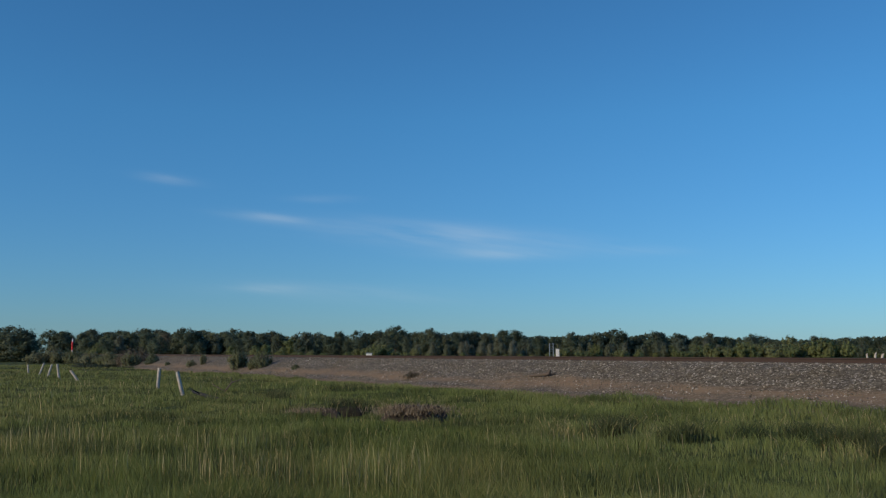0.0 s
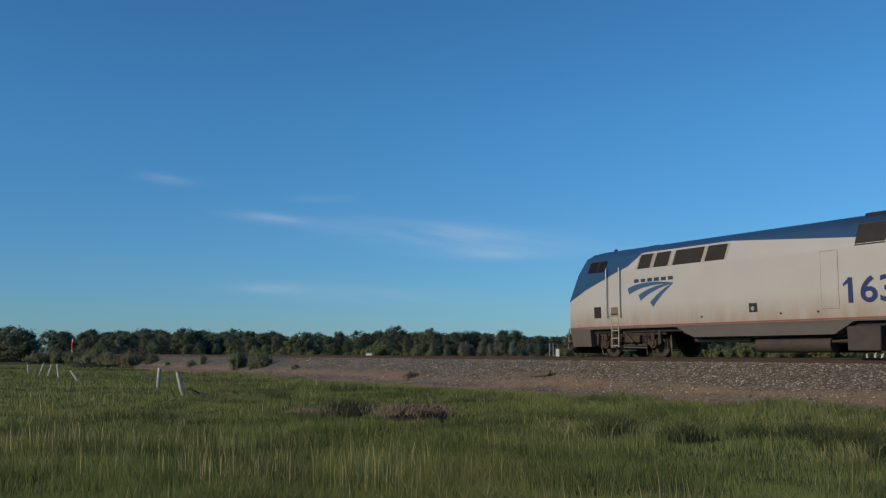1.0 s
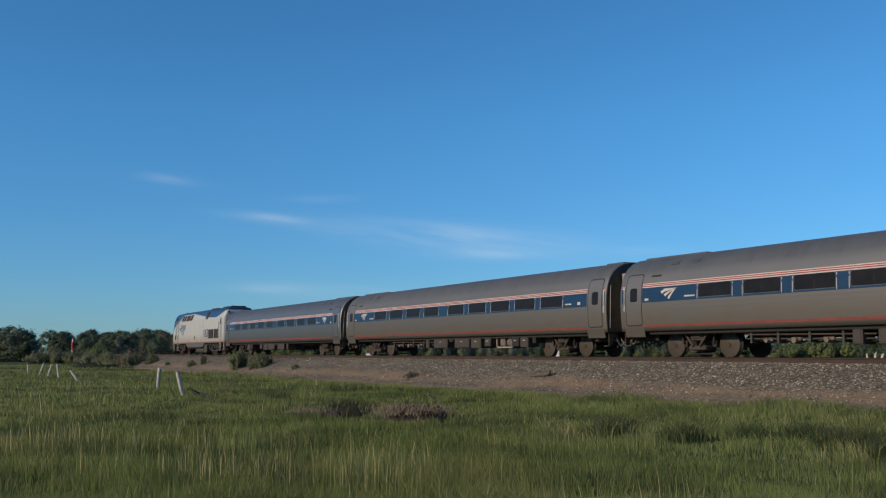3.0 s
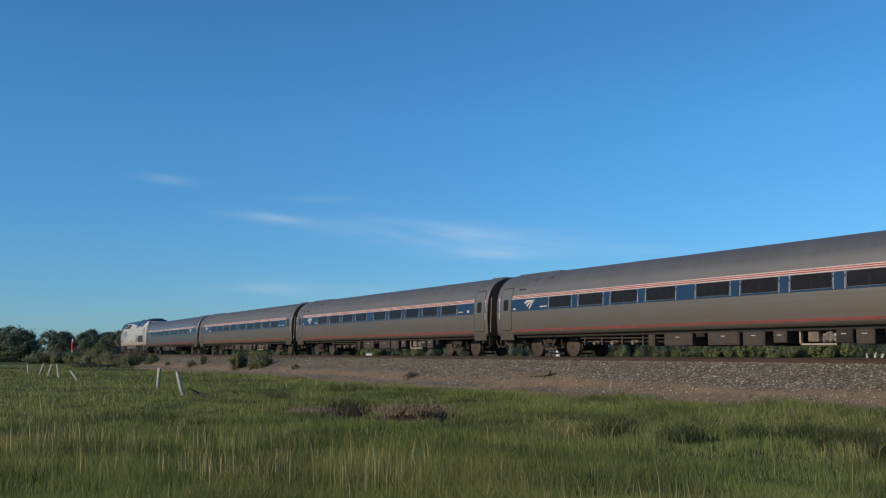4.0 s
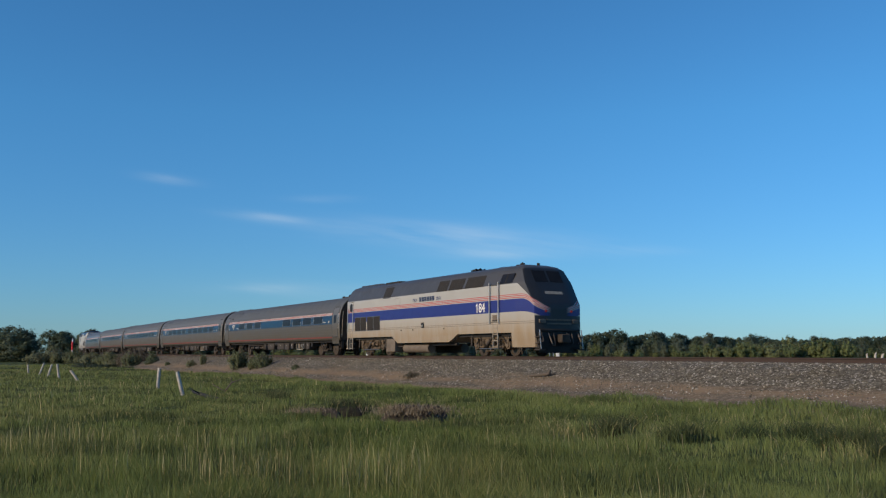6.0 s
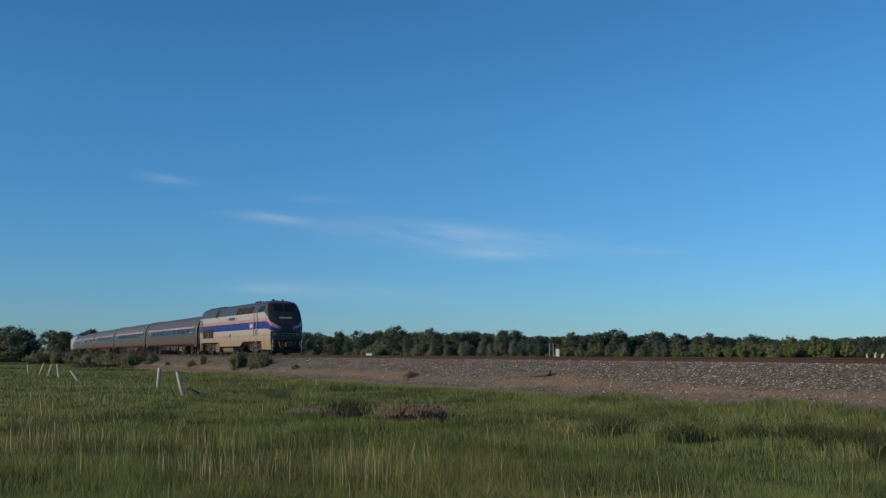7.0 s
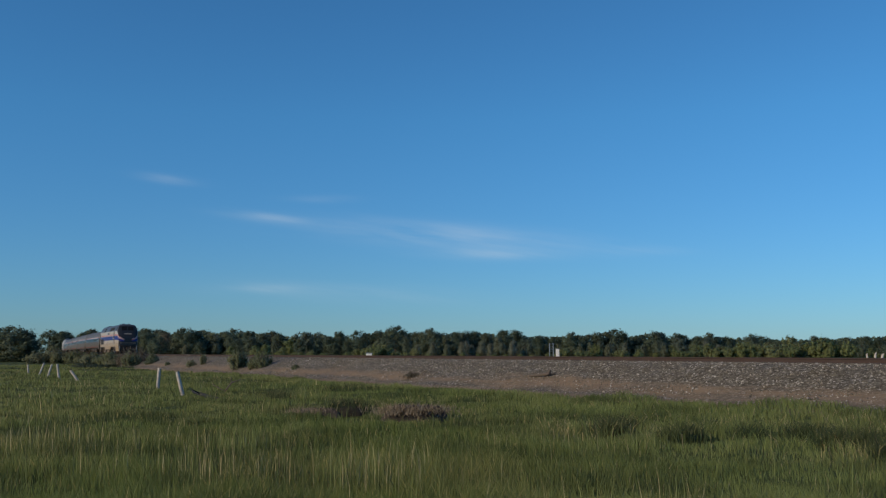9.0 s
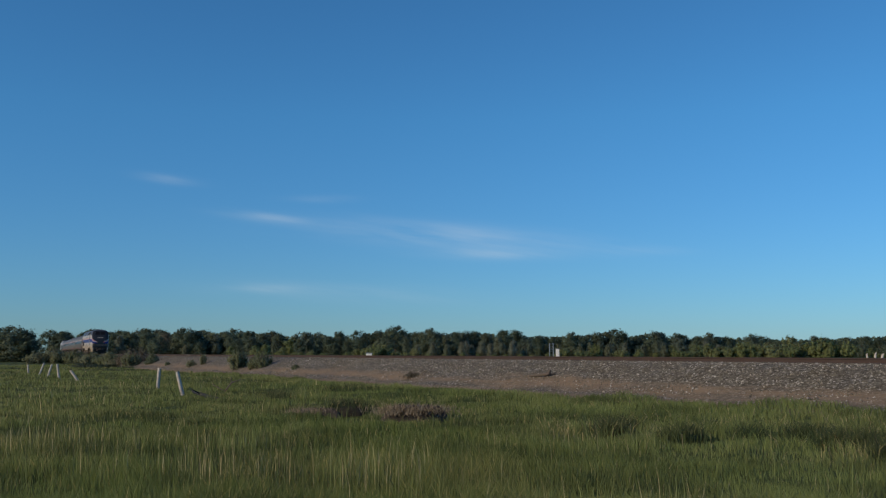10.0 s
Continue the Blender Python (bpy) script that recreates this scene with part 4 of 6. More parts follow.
        for u in (13.0, 8.2, 11.6):
            part("jack_pad", tube(BM(), (X(u), side * 1.5, 1.42), (X(u), side * 1.535, 1.42), 0.035, seg=8), "dark", body)
        low = 2.9 if heritage else 1.5
        hatch = part("access_door", side_panel(loco_prof, side, X(13.75), X(13.15), low, 3.25, 0.006, rows=8), paint, body)
        part("door_seam", side_panel(loco_prof, side, X(13.762), X(13.138), low - 0.012, 3.262, 0.003, rows=8), "boxlite", hatch)
        one_x, one_z, one_h = (X(4.66) + side * 0.285, 2.13, 0.45) if heritage else (X(14.76) + side * 0.645, 1.66, 0.76)
        flag = BM()
        y = side * (loco_prof(one_z + one_h) + 0.012)
        flag.faces.new([flag.verts.new((one_x + side * a * one_h, y, one_z + b * one_h)) for a, b in ((-0.02, 0.99), (0.26, 0.74), (0.26, 0.62), (-0.02, 0.80))])
        part("numeral_flag", flag, "whitepaint" if heritage else "number", body)
        part("rear_lamp", box(BM(), X(20.64), X(20.52), side * 1.1, side * 0.95, 3.75, 3.92), "dark", body, bevel=0.02)
        part("mirror", box(BM(), X(20.66), X(20.56), side * 1.28, side * 1.14, 2.95, 3.25), "rim", body, bevel=0.02)
        if heritage:
            n = lettering("184", 0.62, "road_number", "whitepaint", body, X(4.66), 2.13, loco_prof, side, "white painted road number", 0.92, 0.012)
            lettering("1971", 0.28, "year", "number", body, X(11.35), 2.93, loco_prof, side, stretch=1.0)
            lettering("2011", 0.28, "year", "number", body, X(8.75), 2.93, loco_prof, side, stretch=1.0)
            for k in range(6):
                part("word_block", side_panel(loco_prof, side, X(9.45 + k * 0.285), X(9.22 + k * 0.285), 2.94, 3.18, 0.010), "wordblue", body, "dark blue block in place of a letter")
        else:
            lettering("163", 1.05, "road_number", "number", body, X(14.76), 1.66, loco_prof, side, "blue painted road number", 1.15, 0.016)
            for bm in swoosh(X(5.56), 2.70, 2.6, 0.86, loco_prof, side, 0.010, side):
                part("mark", bm, "logo", body, "blue three-bladed mark")
            for k in range(6):
                part("word_block", side_panel(loco_prof, side, X(5.02 + k * 0.365), X(4.77 + k * 0.365), 2.84, 2.97, 0.010), "wordblue", body, "small dark blue block in place of a letter")
        part("tank", tube(BM(), (X(13.2), side * 1.05, 0.42), (X(10.3), side * 1.05, 0.42), 0.25, seg=20), "boxlite" if heritage else "box", root, "dusty underfloor air tank")
        part("tank", tube(BM(), (X(10.0), side * 1.1, 0.62), (X(7.5), side * 1.1, 0.62), 0.08, seg=12), "box", root)
        for z, y in ((0.55, 1.18), (0.72, 1.05), (0.86, 1.25)):
            part("air_pipe", tube(BM(), (X(14.2), side * y, z), (X(12.9), side * y, z - 0.06), 0.045, seg=8), "box", root)
        part("bracket", box(BM(), X(13.95), X(13.05), side * 0.2, side * 0.95, 0.45, 1.0), "dark", root, bevel=0.02)
        part("fuel_box", box(BM(), X(15.0), X(13.9), side * 0.6, side * 1.45, 0.22, 0.96), "boxlite" if heritage else "box", root, bevel=0.03)
        part("headlight", tube(BM(), (X(0.47), side * 0.72, 2.05), (X(0.38), side * 0.72, 2.05), 0.06, seg=14), "lampred" if heritage else "whitepaint", body)
        part("ditch_light", box(BM(), X(0.50), X(0.36), side * 1.12, side * 0.75, 1.5, 1.68), "boxlite", body, bevel=0.02)
        part("brace", tube(BM(), (X(7.2), side * 1.4, 0.9), (X(8.3), side * 1.1, 0.6), 0.05, seg=8), "dark", root)
    # windshield on the raked nose
    def raked(y0, y1, z0, z1):
        return loft([[(X(front_u(z) - 0.035), y0, z), (X(front_u(z) - 0.035), y1, z), (X(front_u(z) + 0.05), y1, z), (X(front_u(z) + 0.05), y0, z)] for z in (z0, z1)])
    shield = part("windshield", raked(-0.80, -0.06, 3.42, 3.98), "glass", body)
    part("windshield", raked(0.06, 0.80, 3.42, 3.98), "glass", body)
    for z in (1.45, 1.62):
        part("light_bar", box(BM(), X(0.48), X(0.37), -0.7, 0.7, z, z + 0.07), "boxlite", body)
    part("nose_bar", raked(-0.5, 0.5, 2.85, 2.98), "ladder" if heritage else "logo", body, "bar in place of a name")
    part("anticlimber", box(BM(), X(0.75), X(0.30), -1.12, 1.12, 1.12, 1.24), "dark", root, bevel=0.03)
    part("pilot_plate", box(BM(), X(0.7), X(0.33), -1.15, 1.15, 0.34, 1.11), "dark", root, "black pilot plate", bevel=0.03)
    part("snow_plow", loft([[(X(0.5), -1.15, z), (X(0.16 + 0.1 * (z < 0.3)), 0, z), (X(0.5), 1.15, z), (X(0.8), 0, z)] for z in (0.16, 0.45)]), "dark", root)
    part("coupler", box(BM(), X(1.5), X(0.02), -0.17, 0.17, 0.66, 0.98), "truck", root, bevel=0.04)
    part("coupler", box(BM(), X(21.0), X(19.9), -0.17, 0.17, 0.66, 0.98), "truck", root, bevel=0.04)
    part("end_plate", box(BM(), X(20.56), X(20.25), -1.22, 1.22, 0.42, 1.12), "dark", root, bevel=0.03)
    for sgn in (1, -1):
        part("corner_post", box(box(BM(), X(20.60), X(20.50), sgn * 1.42, sgn * 1.34, 0.42, 1.2), X(20.60), X(20.30), sgn * 1.46, sgn * 1.30, 0.40, 0.46), "ladder", root, bevel=0.01)
    part("gangway", box(BM(), X(20.98), X(20.56), -0.6, 0.6, 1.15, 3.3), "rubber", root, bevel=0.03)
    for k, y in enumerate((-1.02, -0.66, -0.36, 0.36, 0.66, 1.02)):
        bm, last = BM(), (X(0.36), y, 1.08)
        for i in range(1, 7):
            t = i / 6
            q = (X(0.36 - 0.22 * math.sin(math.pi * t)), y + 0.14 * t * (1 if k % 2 else -1), 1.08 - (0.42 + 0.09 * (k % 3)) * math.sin(math.pi * t * 0.78))
            tube(bm, last, q, 0.032, seg=6)
            last = q
        part("jumper_hose", bm, "boxlite" if k % 2 else "box", root)
    for sgn in (1, -1):
        part("pilot_step", box(box(box(BM(), X(0.55), X(0.14), sgn * 1.3, sgn * 0.95, 0.28, 0.33), X(0.5), X(0.2), sgn * 1.3, sgn * 1.0, 0.58, 0.62), X(0.5), X(0.2), sgn * 1.3, sgn * 1.0, 0.86, 0.9), "box", root, bevel=0.01)
        part("grab_iron", tube(BM(), (X(0.28), sgn * 1.18, 1.2), (X(0.18), sgn * 1.18, 0.35), 0.025, seg=6), "rim", root)
    part("coupler_head", tube(box(BM(), X(0.22), X(-0.12), -0.24, 0.24, 0.62, 1.0), (X(-0.02), 0.16, 0.6), (X(-0.02), 0.16, 1.02), 0.11, seg=10), "truck", root, bevel=0.04)
    part("bell", tube(tube(BM(), (X(2.72), -0.35, 4.28), (X(2.72), -0.35, 4.42), 0.15, 0.11, 12), (X(2.72), -0.35, 4.42), (X(2.72), -0.35, 4.47), 0.1, 0.03, 12), "dark", body)
    part("beacon", tube(BM(), (X(2.35), 0.3, 4.2), (X(2.35), 0.3, 4.44), 0.09, 0.07, 10), "dark", body)
    for y in (-0.8, -0.5, 0.5, 0.8):
        part("air_hose", tube(BM(), (X(0.5), y, 1.0), (X(0.4), y, 0.45), 0.035, seg=6), "dark", root)
    iron = "truck_tan" if heritage else "truck"
    loco_truck(X(4.06), root, iron)
    loco_truck(X(17.2), root, iron)
    return root


BOXES = [(11.3, 12.72, 0.42, "box"), (13.45, 14.87, 0.42, "box"), (15.02, 15.95, 0.40, "box"), (16.28, 16.82, 0.48, "box"), (18.62, 19.2, 0.46, "dark"), (19.3, 19.92, 0.42, "box"), (10.45, 10.8, 0.42, "box"), (20.25, 20.5, 0.6, "dark"), (12.9, 13.3, 0.72, "dark")]
lead_loco = locomotive("paint_a", "silver-white diesel locomotive with blue roof and red sill line", False)
tail_loco = locomotive("paint_b", "white diesel locomotive with grey roof, blue band and red pinstripes", True)
lead_coach = coach(COACH_WINDOWS, "bright polished stainless steel passenger coach with blue window band", BOXES)
next(c for c in lead_coach.children if c.name.split(".")[0] == "body").data.materials[0] = M["steel_bright"]
for c in next(c for c in lead_coach.children if c.name.split(".")[0] == "body").children:
    if c.name.split(".")[0] in ("flute", "vestibule_door"):
        c.data.materials[0] = M["steel_bright"]
first_coach = coach(COACH_WINDOWS, "stainless steel passenger coach with blue window band and red pinstripes", BOXES)
cafe_coach = coach([4.58, 6.62, 8.64, 15.2, 17.25, 19.26, 21.26], "stainless steel cafe coach with a blank stretch of blue band", BOXES)
M["steel_grimy"] = steel_mat("grimy_steel", 0.80)
cafe_body = next(c for c in cafe_coach.children if c.name.split(".")[0] == "body")
cafe_body.data.materials[0] = M["steel_grimy"]
part("roof_pipe", tube(BM(), (13.005 - 23.0, 0.25, 3.86), (13.005 - 25.4, 0.25, 3.90), 0.03, seg=6), "steel_dull", cafe_body)
for u, r, h in ((23.3, 0.12, 0.07), (24.3, 0.09, 0.14), (25.2, 0.16, 0.06)):
    part("roof_antenna", tube(tube(BM(), (13.005 - u, 0.25, 3.80), (13.005 - u, 0.25, 3.88 + h * 0.7), r, r * 0.9, 12), (13.005 - u, 0.25, 3.88 + h * 0.7), (13.005 - u, 0.25, 3.88 + h), r * 0.88, r * 0.4, 12), "dark", cafe_body)
coaches = [lead_coach, first_coach] + [copy_thing(first_coach, Matrix.Identity(4)) for _ in range(2)] + [cafe_coach]


# ---- ballast stones, grass and reeds ----
def off_line(x, y):
    """Distance from the track's centre line towards the viewer, for many points at once."""
    along = x * ALONG.x + y * ALONG.y
    across = x * ACROSS.x + y * ACROSS.y
    e1, e2 = np.clip(along - BEND_AT, 0, EASE_AT - BEND_AT), np.maximum(along - EASE_AT, 0)
    return OFFSET + BEND * e1 ** 2 / 2 + BEND * e1 * e2 + EASE * e2 ** 2 / 2 - across


def scatter_stones(count=62000):
    rng = np.random.default_rng(5)
    base = np.array([(1, 0, 0), (-1, 0, 0), (0, 1, 0), (0, -1, 0), (0, 0, 1), (0, 0, -1)], float)
    tri = np.array([(0, 2, 4), (2, 1, 4), (1, 3, 4), (3, 0, 4), (2, 0, 5), (1, 2, 5), (3, 1, 5), (0, 3, 5)])
    s = -14 + 74 * rng.random(count) ** 1.25
    off = 1.0 + 4.6 * rng.random(count) ** 1.15
    keep = []
    pts = np.zeros((count, 3))
    for i in range(count):
        p = track(float(s[i]), float(off[i]))
        k = min(1.0, max(0.0, (off[i] - 1.4) / 2))
        w = noise.noise(Vector((p.x * 0.28, p.y * 0.28, 2.0))) * 0.2 + noise.noise(Vector((p.x * 1.3, p.y * 1.3, 7.0))) * 0.07
        pts[i] = (p.x, p.y, bank_z(off[i]) + k * w)
        bare = noise.noise(Vector((p.x * 0.35, p.y * 0.35, 9.0))) * 1.1 + (off[i] - 3.4) * 0.30
        keep.append(rng.random() > bare + min(0.45, max(0.0, (s[i] - 30) * 0.02)))
    pts = pts[np.array(keep)]
    n = len(pts)
    size = 0.013 + 0.036 * rng.random(n) ** 2.2
    shape = base[None] * (0.55 + 0.75 * rng.random((n, 6, 1))) * size[:, None, None]
    a = rng.random(n) * 6.283
    ca, sa = np.cos(a), np.sin(a)
    x = shape[..., 0] * ca[:, None] - shape[..., 1] * sa[:, None]
    y = shape[..., 0] * sa[:, None] + shape[..., 1] * ca[:, None]
    v = np.stack([x, y, shape[..., 2] * 0.8], -1) + pts[:, None, :]
    f = (tri[None] + 6 * np.arange(n)[:, None, None]).reshape(-1, 3)
    bulk("ballast_stones", v.reshape(-1, 3), f, "stone", "loose crushed grey stones on the embankment", "stones")


def bulk(name, v, f, material, label, category, parent=None, normals=None):
    """Many small faces as one mesh, straight from arrays; f holds triangles."""
    me = bpy.data.meshes.new(name)
    me.vertices.add(len(v))
    me.vertices.foreach_set("co", np.ascontiguousarray(v, np.float32).ravel())
    me.loops.add(f.size)
    me.loops.foreach_set("vertex_index", np.ascontiguousarray(f, np.int32).ravel())
    me.polygons.add(len(f))
    me.polygons.foreach_set("loop_start", np.arange(0, f.size, 3, dtype=np.int32))
    me.polygons.foreach_set("loop_total", np.full(len(f), 3, np.int32))
    me.update(calc_edges=True)
    me.materials.append(M[material])
    if normals is not None:
        me.polygons.foreach_set("use_smooth", np.ones(len(f), bool))
        me.normals_split_custom_set_from_vertices(normals.tolist())
    ob = new(name, me)
    if parent:
        ob.parent = parent
        return ob
    return tagged(ob, label, category, kind="stuff")


def blades(x, y, z, height, width, rng, lean=0.35):
    """Bent tapering blades of two segments, as vertex and triangle arrays."""
    n = len(x)
    a = rng.random(n) * 6.283
    turn = rng.normal(0, 0.7, n)
    wx, wy = np.cos(turn) * width / 2, np.sin(turn) * width / 2
    bend = height * lean * (0.3 + rng.random(n))
    bx, by = np.cos(a) * bend, np.sin(a) * bend
    p0 = np.stack([x - wx, y - wy, z - 0.05], -1)
    p1 = np.stack([x + wx, y + wy, z - 0.05], -1)
    p2 = np.stack([x - wx * 0.75 + bx * 0.32, y - wy * 0.75 + by * 0.32, z + height * 0.6], -1)
    p3 = np.stack([x + wx * 0.75 + bx * 0.32, y + wy * 0.75 + by * 0.32, z + height * 0.6], -1)
    p4 = np.stack([x + bx, y + by, z + height], -1)
    v = np.stack([p0, p1, p2, p3, p4], 1).reshape(-1, 3)
    t = np.array([(0, 1, 3), (0, 3, 2), (2, 3, 4)])
    f = (t[None] + 5 * np.arange(n)[:, None, None]).reshape(-1, 3)
    up = np.stack([rng.normal(-0.15, 0.30, n), rng.normal(0, 0.25, n) - 0.35, np.full(n, 0.9)], -1)
    up /= np.linalg.norm(up, axis=1)[:, None]
    return v, f, np.repeat(up, 5, 0)


def field(x, y, scale, seed):
    """Smooth value noise over the plan, 0 to 1, for many points at once."""
    rng = np.random.default_rng(seed)
    grid = rng.random((64, 64))
    out = np.zeros(len(x))
    amp = 0.0
    for k in (1, 2.1, 4.3):
        gx, gy = x / scale * k + 500.3, y / scale * k + 500.7
        ix, iy = np.floor(gx).astype(int), np.floor(gy).astype(int)
        fx, fy = gx - ix, gy - iy
        fx, fy = fx * fx * (3 - 2 * fx), fy * fy * (3 - 2 * fy)
        g = lambda i, j: grid[i % 64, j % 64]
        out += ((g(ix, iy) * (1 - fx) + g(ix + 1, iy) * fx) * (1 - fy) + (g(ix, iy + 1) * (1 - fx) + g(ix + 1, iy + 1) * fx) * fy) / k
        amp += 1 / k
    return out / amp


def heights(x, y):
    return np.array([ground_z(float(a), float(b)) for a, b in zip(x, y)])


def surface(x, y):
    """The top of the marsh or of the embankment's foot, whichever is higher."""
    z = heights(x, y)
    off = off_line(x, y)
    for i in np.nonzero(off < 7.2)[0]:
        w = noise.noise(Vector((x[i] * 0.28, y[i] * 0.28, 2.0))) * 0.2 + noise.noise(Vector((x[i] * 1.3, y[i] * 1.3, 7.0))) * 0.07
        z[i] = max(z[i], bank_z(off[i]) + w * min(1.0, max(0.0, (off[i] - 1.4) / 2)))
    return z


def bare_spots(x, y):
    out = np.zeros(len(x), bool)
    for cx, cy, r, h in HOLLOWS:
        out |= np.hypot(x - cx, (y - cy) * 1.6) < r * 0.55
    out |= (np.abs(x + 0.7) < 0.85) & (np.abs(y - 21.8) < 0.5)
    out |= (np.abs(x + 2.45) < 0.5) & (y > 22.0) & (y < 24.5)
    out |= (np.abs(x + 3.3) < 0.5) & (y > 23.4) & (y < 24.7)
    return out


def marsh_grass():
    rng = np.random.default_rng(11)
    n = 400000
    r = 7.5 * (130 / 7.5) ** rng.random(n)
    a = radians(35) * (2 * rng.random(n) - 1)
    x, y = r * np.sin(a), r * np.cos(a)
    off = off_line(x, y)
    ok = (off > np.interp(x * ALONG.x + y * ALONG.y, (4, 34), (5.4, 6.25)) + 0.5 * field(x, y, 1.5, 3)) & ~bare_spots(x, y)
    x, y, r = x[ok], y[ok], r[ok]
    clump = field(x, y, 0.9, 1)
    tall = field(x, y, 5.0, 2)
    h = (0.08 + 0.13 * clump + 0.10 * tall) * (0.8 + 0.4 * rng.random(len(x)))
    h *= np.interp(r, (12, 26), (1.0, 0.62))
    h *= np.interp(clump, (0.25, 0.5, 0.75), (0.62, 0.95, 1.35))
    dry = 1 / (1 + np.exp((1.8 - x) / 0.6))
    h *= 1 - 0.48 * dry * np.interp(r, (9, 12, 19, 23), (0.6, 1.0, 1.0, 0.2))
    w = 0.0048 * np.maximum(1.0, r / 10) * (0.7 + 0.6 * rng.random(len(x)))
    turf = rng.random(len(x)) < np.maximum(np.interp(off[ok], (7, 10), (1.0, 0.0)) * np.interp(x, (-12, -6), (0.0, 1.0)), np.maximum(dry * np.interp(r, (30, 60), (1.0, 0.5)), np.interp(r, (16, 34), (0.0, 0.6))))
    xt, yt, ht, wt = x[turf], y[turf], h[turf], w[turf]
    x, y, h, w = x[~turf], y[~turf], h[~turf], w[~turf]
    v, f, up = blades(x, y, surface(x, y), h, w, rng, 0.55)
    k = 60000
    r2, a2 = 0.6 + 8.0 * np.sqrt(rng.random(k)), 6.283 * rng.random(k)
    x2, y2 = r2 * np.sin(a2), r2 * np.cos(a2)
    far = ~((np.abs(a2 - np.pi) > np.pi - radians(35)) & (r2 > 7.5))
    x2, y2 = x2[far], y2[far]
    v2, f2, up2 = blades(x2, y2, heights(x2, y2), 0.1 + 0.15 * rng.random(len(x2)), np.full(len(x2), 0.006), rng, 0.55)
    v, f, up = np.concatenate([v, v2]), np.concatenate([f, f2 + len(v)]), np.concatenate([up, up2])
    bulk("marsh_grass", v, f, "grass", "deep green salt marsh grass in uneven tufts", "grass", normals=up)
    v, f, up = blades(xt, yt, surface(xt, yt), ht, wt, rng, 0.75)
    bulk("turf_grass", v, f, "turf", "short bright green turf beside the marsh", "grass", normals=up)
    # a dense fringe along the foot of the embankment
    n = 52000
    along, off = -16 + 82 * rng.random(n) ** 1.2, 5.3 + 2.7 * rng.random(n) ** 1.2
    p = np.array([track(float(a), float(b)) for a, b in zip(along, off)])
    x, y = p[:, 0], p[:, 1]
    ok = off > np.interp(along, (4, 34), (5.35, 6.2)) + 0.5 * field(x, y, 1.5, 3)
    x, y = x[ok], y[ok]
    v, f, up = blades(x, y, surface(x, y), 0.12 + 0.16 * field(x, y, 0.8, 5) * (0.6 + 0.8 * rng.random(len(x))), 0.010 + 0.00035 * np.hypot(x, y), rng, 0.6)
    bulk("fringe_grass", v, f, "turf", "dense green grass along the embankment's foot", "grass", normals=up)
    # taller pale stalks
    n = 30000
    r = 8.0 * (60 / 8.0) ** (rng.random(n) ** 1.3)
    a = radians(34) * (2 * rng.random(n) - 1)
    x, y = r * np.sin(a), r * np.cos(a)
    d = field(x, y, 3.2, 8)
    west = 1 / (1 + np.exp((x - 1.5) / 1.5))
    ok = (off_line(x, y) > 6.5) & (rng.random(n) < 0.5 * np.clip((d - 0.50) * 6.0, 0.02, 1) * np.interp(r, (13, 20), (1.0, 0.22)) * (0.015 + 0.985 * west)) & ~bare_spots(x, y)
    x, y, r = x[ok], y[ok], r[ok]
    for px, py, pr, k in ((-2.2, 11.0, 0.8, 200), (-0.9, 10.7, 0.6, 120), (-3.4, 11.6, 0.7, 90), (-5.2, 14.6, 0.8, 90), (-3.2, 14.6, 0.35, 150), (-0.4, 12.2, 0.6, 50), (-6.4, 15.0, 1.0, 70)):
        x = np.concatenate([x, px + rng.normal(0, pr, k)])
        y = np.concatenate([y, py + rng.normal(0, pr * 0.45, k)])
    r = np.hypot(x, y)
    h = (0.32 + 0.30 * rng.random(len(x))) * np.interp(r, (12, 20), (1.0, 0.6))
    w = 0.006 * np.maximum(1.0, r / 12)
    v, f, up = blades(x, y, heights(x, y), h, w, rng, 0.16)
    bulk("marsh_stalks", v, f, "reed", "tall yellow-green stalks standing in the marsh grass", "reeds", normals=up)
    # sedge hummocks, coloured dark to stand for shade in the hollows
    cx, cy = [], []
    for x0, y0, r0, k in ((3.2, 17.5, 0.22, 160), (3.5, 17.9, 0.2, 100), (4.1, 15.6, 0.12, 120), (5.2, 15.7, 0.25, 120), (6.4, 16.3, 0.20, 420), (6.25, 14.8, 0.18, 300), (6.6, 14.6, 0.2, 160), (6.2, 13.0, 0.16, 110), (2.95, 16.4, 0.14, 200), (3.9, 15.3, 0.2, 160), (-2.5, 24.8, 0.30, 200), (-3.6, 38.0, 0.6, 160), (-5.4, 30.0, 0.3, 120)):
        k *= 2
        cx.append(x0 + rng.normal(0, r0, k)), cy.append(y0 + rng.normal(0, r0 * 0.7, k))
    x, y = np.concatenate(cx), np.concatenate(cy)
    v, f, up = blades(x, y, np.maximum(heights(x, y), -1.45), 0.24 + 0.20 * rng.random(len(x)), np.full(len(x), 0.013), rng, 0.7)
    bulk("sedge_hummocks", v, f, "sedge_shade", "sedge hummocks coloured dark for the shade in marsh hollows", "sedge", normals=up)
    # rounded tufts that hang over at the edges
    cx, cy, ch = [], [], []
    spots = [(4.2, 16.4, 0.30), (4.7, 16.8, 0.32), (5.3, 16.6, 0.34), (5.0, 16.1, 0.30), (5.7, 17.0, 0.30), (7.2, 16.8, 0.30), (7.0, 15.3, 0.28), (7.9, 14.2, 0.28), (5.4, 14.6, 0.26), (3.3, 16.9, 0.28), (2.2, 18.6, 0.28)]
    for _ in range(60):
        spots.append((-7 + 16 * rng.random(), 15.0 + 17 * rng.random() ** 1.2, 0.18 + 0.10 * rng.random()))
